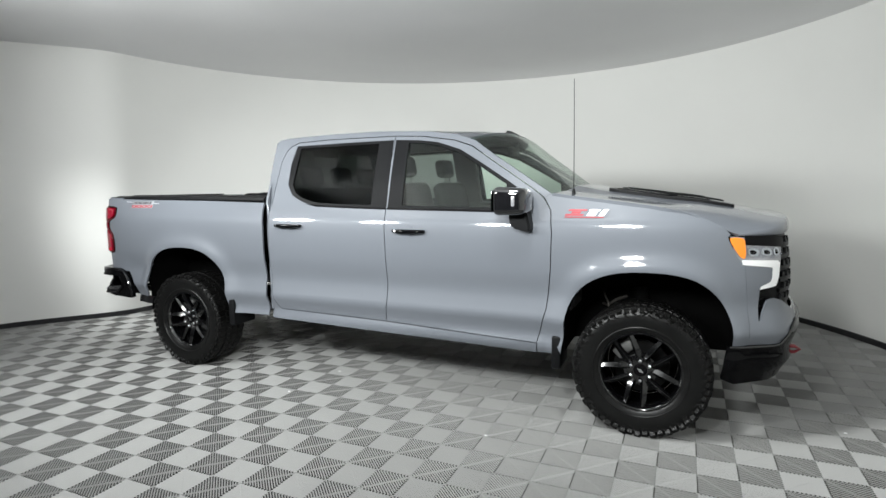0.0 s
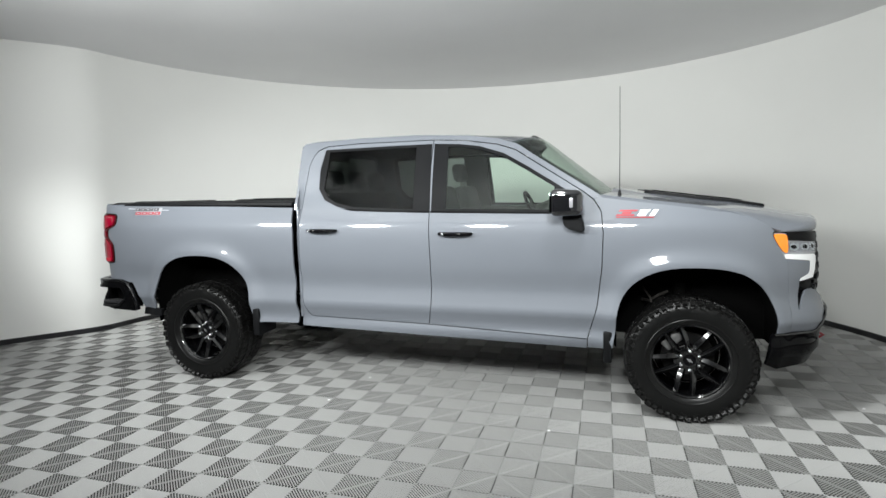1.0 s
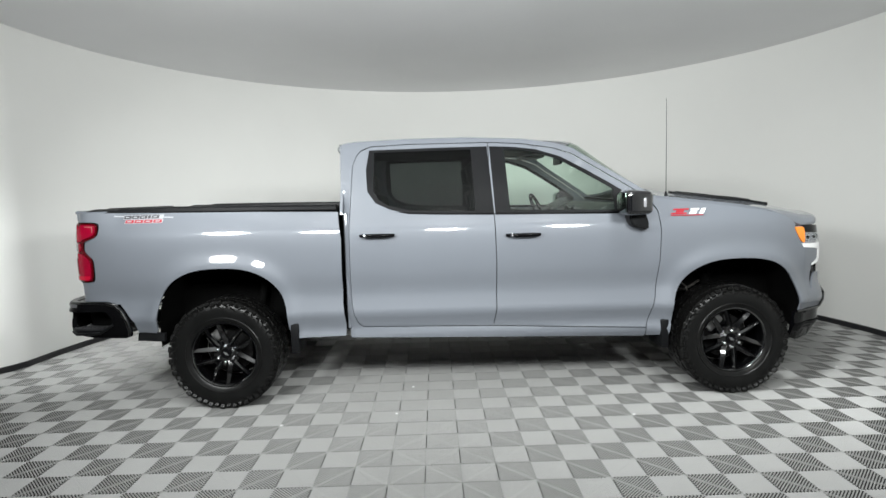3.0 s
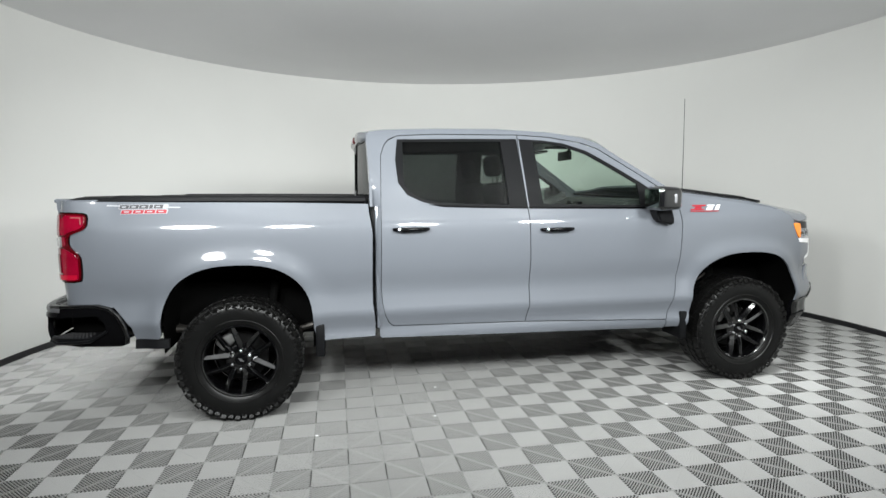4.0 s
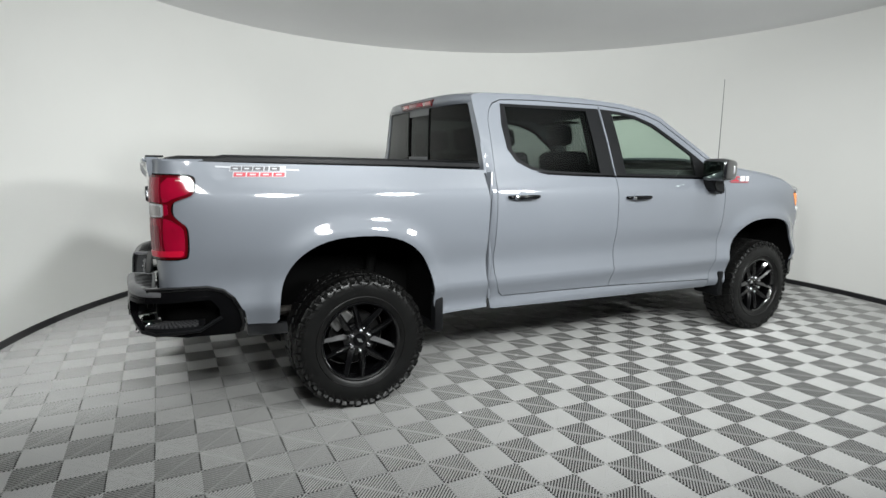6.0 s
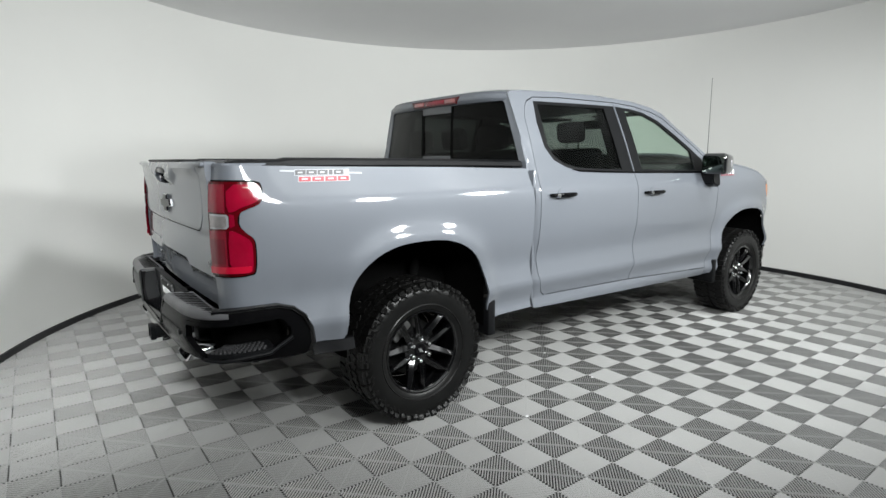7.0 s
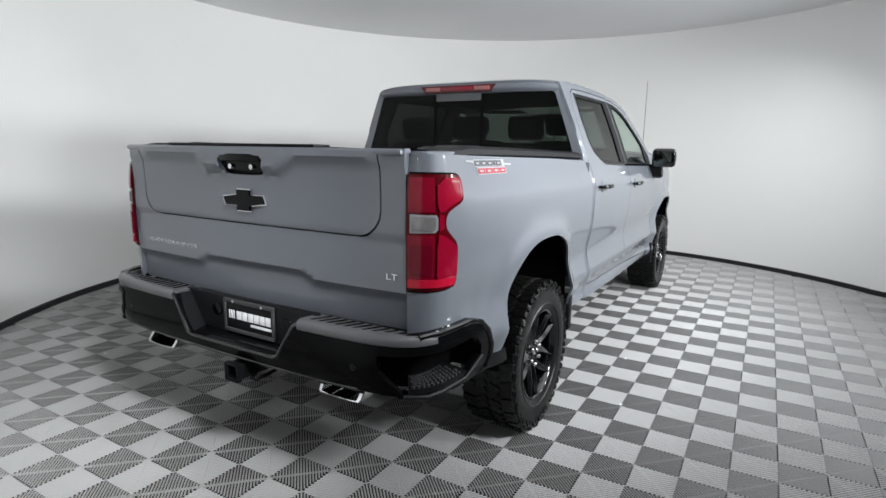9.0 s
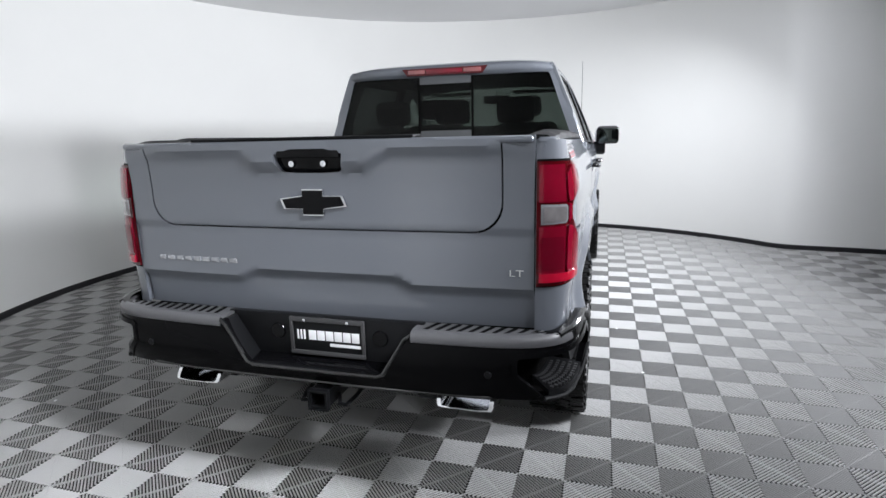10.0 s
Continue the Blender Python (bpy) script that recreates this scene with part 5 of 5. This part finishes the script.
    # five forked spokes: two ridged blades each, drawn in at the middle and flared at the rim
    for i in range(5):
        bm = bmesh.new()
        for s in (-1, 1):
            pts = [(0.046, s * 0.026, -0.080, 0.021), (0.075, s * 0.034, -0.093, 0.0225), (0.115, s * 0.040, -0.106, 0.0210), (0.160, s * 0.045, -0.115, 0.0185), (0.200, s * 0.049, -0.121, 0.016), (r - 0.018, s * 0.052, -0.122, 0.014), (r - 0.004, s * 0.055, -0.109, 0.015)]
            R0 = []
            for rad, t, y, hw in pts:
                ridge = t - s * hw * 0.30
                R0.append([bm.verts.new(p) for p in ((rad, y + 0.048, t - hw * 0.8), (rad, y + 0.016, t - hw), (rad, y, ridge - hw * 0.10), (rad, y, ridge + hw * 0.10), (rad, y + 0.016, t + hw), (rad, y + 0.048, t + hw * 0.8))])
            for p, q in zip(R0, R0[1:]):
                for k in range(6):
                    bm.faces.new((p[k], p[(k + 1) % 6], q[(k + 1) % 6], q[k]))
            bm.faces.new(R0[0])
            bm.faces.new(R0[-1][::-1])
        # bridge between the two blades near the hub and a small web by the rim
        box(bm, (0.045, -0.078, -0.026), (0.098, -0.045, 0.026), 0.006)
        bmesh.ops.transform(bm, matrix=Matrix.Rotation(-(math.pi / 2 + 2 * math.pi * i / 5), 4, "Y"), verts=bm.verts)
        part("spoke", bm, RIM_BLACK, w, angle=24)
    for i in range(6):
        a = 2 * math.pi * (i + 0.25) / 6
        bm = bmesh.new()
        lathe(bm, [(0.001, -0.110), (0.005, -0.1095), (0.010, -0.106), (0.0125, -0.100), (0.0125, -0.078)], 12, "y", (0.062 * math.cos(a), 0, 0.062 * math.sin(a)))
        part("lug_nut", bm, CHROME, w, "bright lug nut" if i == 0 else "")
    bm = bmesh.new()
    lathe(bm, [(0.001, -0.092), (0.034, -0.091), (0.040, -0.083), (0.041, -0.075)], 32)
    part("hub_cap", bm, BLACK_GLOSS, w, "black hub cap with a small silver mark")
    bm = bmesh.new()
    prism(bm, [(-0.020, -0.006), (-0.005, -0.006), (-0.004, -0.009), (0.008, -0.009), (0.008, -0.004), (0.022, 0.003), (0.020, 0.007), (0.005, 0.006), (0.004, 0.009), (-0.008, 0.009), (-0.008, 0.004), (-0.022, -0.002)], lambda a, b: (a, -0.0915, b), (0, -0.002, 0))
    part("cap_mark", bm, CHROME, w)
    bm = bmesh.new()
    lathe(bm, [(0.06, 0.012), (0.165, 0.012), (0.165, 0.04), (0.06, 0.04)], 48)
    part("brake_disc", bm, DISC, w, "steel brake disc")
    bm = bmesh.new()
    box(bm, (-0.19, -0.03, -0.06), (-0.11, 0.06, 0.08), 0.015)
    part("brake_caliper", bm, CALIPER, w, "bright metal brake caliper")
    bm = bmesh.new()
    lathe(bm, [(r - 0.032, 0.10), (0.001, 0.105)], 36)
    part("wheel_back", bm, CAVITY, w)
    w.parent = truck
    return w


def place_wheels():
    first = build_wheel("wheel")
    spots = [(-1.8725, -0.862, 0.402, 0, 48), (1.8725, -0.862, 0.402, 0, 44), (-1.8725, 0.862, 0.402, 180, 40), (1.8725, 0.862, 0.402, 180, 65)]
    for i, (x, y, z, rz, roll) in enumerate(spots):
        m = pose(x, y, z, 0, 0, rz) @ pose(0, 0, 0, 0, roll, 0)
        if i == 0:
            first.matrix_basis = m
        else:
            copy_thing(first, m)


# ---- underside and wheel housings ----
def build_underside():
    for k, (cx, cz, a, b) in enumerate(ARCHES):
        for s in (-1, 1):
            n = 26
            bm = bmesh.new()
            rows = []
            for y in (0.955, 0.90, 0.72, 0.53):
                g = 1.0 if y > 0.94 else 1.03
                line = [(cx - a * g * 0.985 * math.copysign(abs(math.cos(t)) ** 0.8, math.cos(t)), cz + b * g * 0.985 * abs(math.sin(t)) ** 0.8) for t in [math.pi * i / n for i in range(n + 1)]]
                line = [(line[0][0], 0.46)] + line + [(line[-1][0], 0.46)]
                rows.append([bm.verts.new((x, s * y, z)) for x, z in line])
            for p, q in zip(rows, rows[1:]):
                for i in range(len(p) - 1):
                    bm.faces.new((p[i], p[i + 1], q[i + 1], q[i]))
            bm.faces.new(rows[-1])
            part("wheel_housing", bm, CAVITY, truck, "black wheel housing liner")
    bm = bmesh.new()
    for s in (-1, 1):
        box(bm, (-2.95, min(s * 0.40, s * 0.50), 0.50), (2.45, max(s * 0.40, s * 0.50), 0.64), 0.01)
    for x in (-2.6, -1.2, 0.0, 1.2):
        box(bm, (x, -0.42, 0.52), (x + 0.10, 0.42, 0.60), 0.01)
    part("chassis_frame", bm, BLACK_SATIN, truck, "black ladder frame")
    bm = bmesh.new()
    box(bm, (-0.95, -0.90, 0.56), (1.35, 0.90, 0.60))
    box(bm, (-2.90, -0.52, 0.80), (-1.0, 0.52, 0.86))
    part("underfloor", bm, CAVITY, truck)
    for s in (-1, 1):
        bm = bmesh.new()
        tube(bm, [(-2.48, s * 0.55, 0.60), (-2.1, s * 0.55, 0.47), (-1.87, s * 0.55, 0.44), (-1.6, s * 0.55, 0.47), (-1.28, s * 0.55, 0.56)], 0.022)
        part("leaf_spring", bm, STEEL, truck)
        # dampers and arms near-black: the wheel well's shade is in their colour
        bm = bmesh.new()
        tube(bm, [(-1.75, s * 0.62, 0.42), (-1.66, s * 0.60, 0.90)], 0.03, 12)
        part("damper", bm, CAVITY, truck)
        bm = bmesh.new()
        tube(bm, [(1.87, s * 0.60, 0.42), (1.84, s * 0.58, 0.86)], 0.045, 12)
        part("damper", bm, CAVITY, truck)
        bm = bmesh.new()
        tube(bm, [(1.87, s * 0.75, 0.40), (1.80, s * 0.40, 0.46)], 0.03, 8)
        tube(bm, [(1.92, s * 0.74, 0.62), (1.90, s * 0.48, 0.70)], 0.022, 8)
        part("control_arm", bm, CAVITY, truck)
        bm = bmesh.new()
        tube(bm, [(1.60, s * 0.56, 0.72), (1.64, s * 0.68, 0.735), (1.70, s * 0.70, 0.78), (1.76, s * 0.66, 0.80)], 0.010, 8)
        tube(bm, [(1.66, s * 0.70, 0.70), (1.645, s * 0.69, 0.76), (1.60, s * 0.60, 0.82)], 0.007, 8)
        part("brake_hose", bm, STEEL, truck, "steel brake line and hose")
    bm = bmesh.new()
    tube(bm, [(-1.8725, -0.74, 0.402), (-1.8725, 0.74, 0.402)], 0.045, 14)
    bmesh.ops.create_uvsphere(bm, u_segments=16, v_segments=10, radius=0.14, matrix=Matrix.Translation((-1.8725, 0, 0.402)))
    part("rear_axle", bm, STEEL, truck, "steel rear axle")
    bm = bmesh.new()
    tube(bm, [(1.2, 0.25, 0.45), (-0.6, 0.25, 0.44), (-1.2, 0.32, 0.46), (-2.2, 0.52, 0.55), (-2.86, 0.517, 0.545)], 0.026, 10)
    tube(bm, [(-1.2, -0.30, 0.46), (-2.2, -0.61, 0.55), (-2.86, -0.61, 0.560)], 0.026, 10)
    part("exhaust_pipe", bm, STEEL, truck)
    bm = bmesh.new()
    box(bm, (-1.25, -0.36, 0.40), (-0.55, 0.36, 0.52), 0.05, seg=3)
    part("silencer", bm, STEEL, truck)
    for y in (-0.478, 0.478):
        bm = bmesh.new()
        tube(bm, [(2.64, y, 0.51), (2.74, y, 0.515), (2.768, y, 0.50), (2.74, y, 0.48), (2.64, y, 0.47)], 0.011, 8)
        part("tow_hook", bm, DECAL_RED, truck, "red tow hook")


# ---- cabin ----
def seat_block(name, x, y, w, parent, z=0.86, tilt=14, h=0.62):
    bm = bmesh.new()
    box(bm, (x - 0.05, y - w / 2, z), (x + 0.50, y + w / 2, z + 0.14), 0.05, seg=3)
    cushion = part("seat_cushion", bm, CLOTH, parent)
    bm = bmesh.new()
    box(bm, (-0.07, -w / 2, 0.0), (0.07, w / 2, h), 0.055, pose(x - 0.02, y, z + 0.10, 0, -tilt, 0), 3)
    part("seat_back", bm, CLOTH, parent)
    return cushion


def headrest(x, y, z, parent):
    bm = bmesh.new()
    box(bm, (-0.05, -0.13, 0.05), (0.05, 0.13, 0.22), 0.045, pose(x, y, z, 0, -10, 0), 3)
    tube(bm, [(x, y - 0.06, z - 0.05), (x, y - 0.06, z + 0.08)], 0.007)
    tube(bm, [(x, y + 0.06, z - 0.05), (x, y + 0.06, z + 0.08)], 0.007)
    part("headrest", bm, CLOTH, parent)


def build_cabin():
    for y in (-0.40, 0.40):
        s = new("front_seat")
        s.parent = truck
        seat_block("front_seat", 0.21, y, 0.52, s)
        headrest(0.03, y, 1.56, s)
    s = new("rear_bench")
    s.parent = truck
    seat_block("rear_bench", -0.72, 0.0, 1.42, s, 0.88, 12, 0.56)
    for y in (-0.45, 0.0, 0.45):
        headrest(-0.86, y, 1.50, s)
    bm = bmesh.new()
    rows = [(0.92, 1.20), (0.90, 1.36), (0.98, 1.42), (1.20, 1.425), (1.42, 1.38), (1.45, 0.70), (0.98, 0.72)]
    prism(bm, rows, lambda a, b: (a, -0.80, b), (0, 1.60, 0))
    bmesh.ops.bevel(bm, geom=[e for e in bm.edges if abs(e.verts[0].co.y - e.verts[1].co.y) > 0.5], offset=0.03, segments=3, affect="EDGES")
    d = part("dashboard", bm, DASH, truck, "dark dashboard")
    bm = bmesh.new()
    box(bm, (0.885, -0.16, 1.24), (0.905, 0.14, 1.40), 0.008)
    part("dash_screen", bm, BLACK_GLOSS, d)
    sw = new("steering_wheel")
    sw.parent = truck
    sw.matrix_basis = pose(0.70, 0.40, 1.33, 0, 66, 0)
    bm = bmesh.new()
    n = 36
    tube(bm, [(0.185 * math.cos(2 * math.pi * k / n), 0.185 * math.sin(2 * math.pi * k / n), 0) for k in range(n + 1)], 0.016, 8, False)
    part("wheel_ring", bm, BLACK_SATIN, sw)
    bm = bmesh.new()
    lathe(bm, [(0.001, -0.02), (0.06, -0.02), (0.07, 0.02), (0.001, 0.05)], 20, "z")
    for a in (0, 130, 230):
        box(bm, (0.05, -0.02, -0.008), (0.18, 0.02, 0.008), 0.004, pose(0, 0, 0, 0, 0, a))
    tube(bm, [(0, 0, 0.02), (0, 0, 0.30)], 0.035, 10)
    part("wheel_hub", bm, DASH, sw)
    bm = bmesh.new()
    box(bm, (0.78, -0.13, 1.76), (0.81, 0.13, 1.84), 0.012)
    tube(bm, [(0.81, 0, 1.82), (0.86, 0, 1.88)], 0.012)
    part("cabin_mirror", bm, BLACK_SATIN, truck, "black inside mirror")
    for y in (-0.40, 0.40):
        bm = bmesh.new()
        box(bm, (0.52, y - 0.20, 1.845), (0.72, y + 0.20, 1.865), 0.008)
        part("sun_visor", bm, DASH, truck)
    # trim under the windows, floor, headliner, inner posts
    bm = bmesh.new()
    for s in (-1, 1):
        prism(bm, [(-0.95, 0.62), (1.28, 0.62), (1.28, 1.36), (-0.95, 1.375)], lambda a, b: (a, s * 0.865 if b < 1 else s * 0.855, b), (0, -s * 0.05, 0))
        prism(bm, [(-0.02, 1.36), (0.20, 1.36), (0.20, 1.86), (-0.02, 1.86)], lambda a, b: (a, s * (side_y(b) - 0.035), b), (0, -s * 0.05, 0))
    box(bm, (-0.96, -0.86, 0.60), (1.3, 0.86, 0.64))
    box(bm, (-0.99, -0.84, 0.64), (-0.96, 0.84, 1.445))
    part("cabin_trim", bm, DASH, truck, "dark cabin trim")
    rows = [[(x, u * (side_y(1.88) - 0.06), 1.880 + 0.035 * (1 - u * u) + 0.01) for u in np.linspace(-1, 1, 9)] for x in np.linspace(-0.96, 0.66, 6)]
    sheet("headliner", rows, DASH, truck, 0.012)


for side in (-1, 1):
    build_flank(side)
build_top()
build_bed()
build_bumper()
place_wheels()
build_underside()
build_cabin()


def build_scraps():
    """Small white bits of paper lying on the floor."""
    rng = random.Random(5)
    for x, y in ((-0.615, -1.19), (1.01, -1.33), (3.03, -0.48), (-1.385, -1.33), (-0.52, -0.66), (-2.56, 2.0)):
        bm = bmesh.new()
        n = 5
        pts = [(x + (0.007 + 0.006 * rng.random()) * math.cos(6.283 * k / n), y + (0.005 + 0.005 * rng.random()) * math.sin(6.283 * k / n)) for k in range(n)]
        prism(bm, pts, lambda a, b: (a, b, 0.0005), (0, 0, 0.0035))
        tagged(part("paper_scrap", bm, PLATE_WHITE), "tiny white paper scrap on the floor tiles", "scrap", "scraps")
build_scraps()


# ---- floor tiles: each has four quarters of slanted ribs with one stiffener across ----
QUARTER = 0.1995
TILE_Y = -0.135


def tile_mesh(flip):
    """One tile, 2 x 2 quarters, its ribs at 45 degrees and turned quarter by quarter."""
    vs, fs = [], []
    q, gap = QUARTER, 0.0016

    def slab(p0, p1, half, z0, z1):
        d = (Vector(p1) - Vector(p0)).normalized()
        s = Vector((-d.y, d.x)) * half
        k = len(vs)
        for p, sg in ((p0, 1), (p1, 1), (p1, -1), (p0, -1)):
            c = Vector(p) + s * sg
            vs.append((c.x, c.y, z1))
        for p, sg in ((p0, 1), (p1, 1), (p1, -1), (p0, -1)):
            c = Vector(p) + s * sg
            vs.append((c.x, c.y, z0))
        fs.append((k + 3, k + 2, k + 1, k))
        fs.append((k, k + 1, k + 5, k + 4))
        fs.append((k + 2, k + 3, k + 7, k + 6))

    def rib(p0, p1):
        """A rib with a narrow flat crest, sloped shoulders and a short side; dark below."""
        d = (Vector(p1) - Vector(p0)).normalized()
        s = Vector((-d.y, d.x))
        n = len(vs)
        section = ((0.0035, -0.0052), (0.0034, -0.0028), (0.0009, 0.0), (-0.0009, 0.0), (-0.0034, -0.0028), (-0.0035, -0.0052))
        for p in (p0, p1):
            for o, z in section:
                c = Vector(p) + s * o
                vs.append((c.x, c.y, z))
        for a in range(5):
            fs.append((n + a, n + a + 1, n + 7 + a, n + 6 + a))

    for i in (0, 1):
        for j in (0, 1):
            x0, y0 = i * q + gap, j * q + gap
            w = q - 2 * gap
            rising = (i + j + flip) % 2 == 0
            n = 21
            for k in range(1, 2 * n, 2):
                s = k / n * w
                a = (s, 0) if s <= w else (w, s - w)
                b = (0, s) if s <= w else (s - w, w)
                if rising:
                    a, b = (w - a[0], a[1]), (w - b[0], b[1])
                rib((x0 + a[0], y0 + a[1]), (x0 + b[0], y0 + b[1]))
            c0, c1 = ((0, 0), (w, w)) if not rising else ((w, 0), (0, w))
            slab((x0 + c0[0], y0 + c0[1]), (x0 + c1[0], y0 + c1[1]), 0.0011, -0.012, -0.0024)
    return vs, fs


def lay_tiles():
    pitch = 2 * QUARTER
    v0, f0 = tile_mesh(0)
    me = mesh_of("floor_tile", v0, f0, False)
    me.materials.append(RIBS)
    near, far = [], []
    for i in range(-15, 15):
        for j in range(-15, 15):
            x, y = i * pitch, TILE_Y + j * pitch
            cx, cy = x + pitch / 2 - CENTRE[0], y + pitch / 2 - CENTRE[1]
            edge = wall_radius(math.degrees(math.atan2(cy, cx))) - math.hypot(cx, cy)
            if edge > 0.20:
                near.append((math.hypot(cx + 1.6, cy + 1.9), x, y))
            elif edge > -0.30:
                far.append((0.0, x, y))
    near.sort()
    far += near[300:]
    for _, x, y in near[:300]:
        o = new("floor_tile", me)
        o.location = (x, y, 0)
        o.parent = floor
    V = np.array(v0)
    F = np.array(f0)
    vs = np.concatenate([V + (x, y, 0) for _, x, y in far])
    fs = np.concatenate([F + k * len(V) for k in range(len(far))])
    # the outer tiles are cut off inside the wall
    mid = vs[fs].mean(axis=1)[:, :2] - np.array(CENTRE)
    turn = np.degrees(np.arctan2(mid[:, 1], mid[:, 0]))
    reach = np.interp(turn, range(-180, 181), [wall_radius(a) for a in range(-180, 181)])
    fs = fs[np.hypot(mid[:, 0], mid[:, 1]) < reach + 0.08]
    used, fs = np.unique(fs, return_inverse=True)
    vs, fs = vs[used], fs.reshape(-1, 4)
    rest = mesh_of("outer_tiles", vs.tolist(), fs.tolist(), False)
    rest.materials.append(RIBS)
    o = new("outer_tiles", rest)
    o.parent = floor
    o["kind"] = "stuff"


lay_tiles()
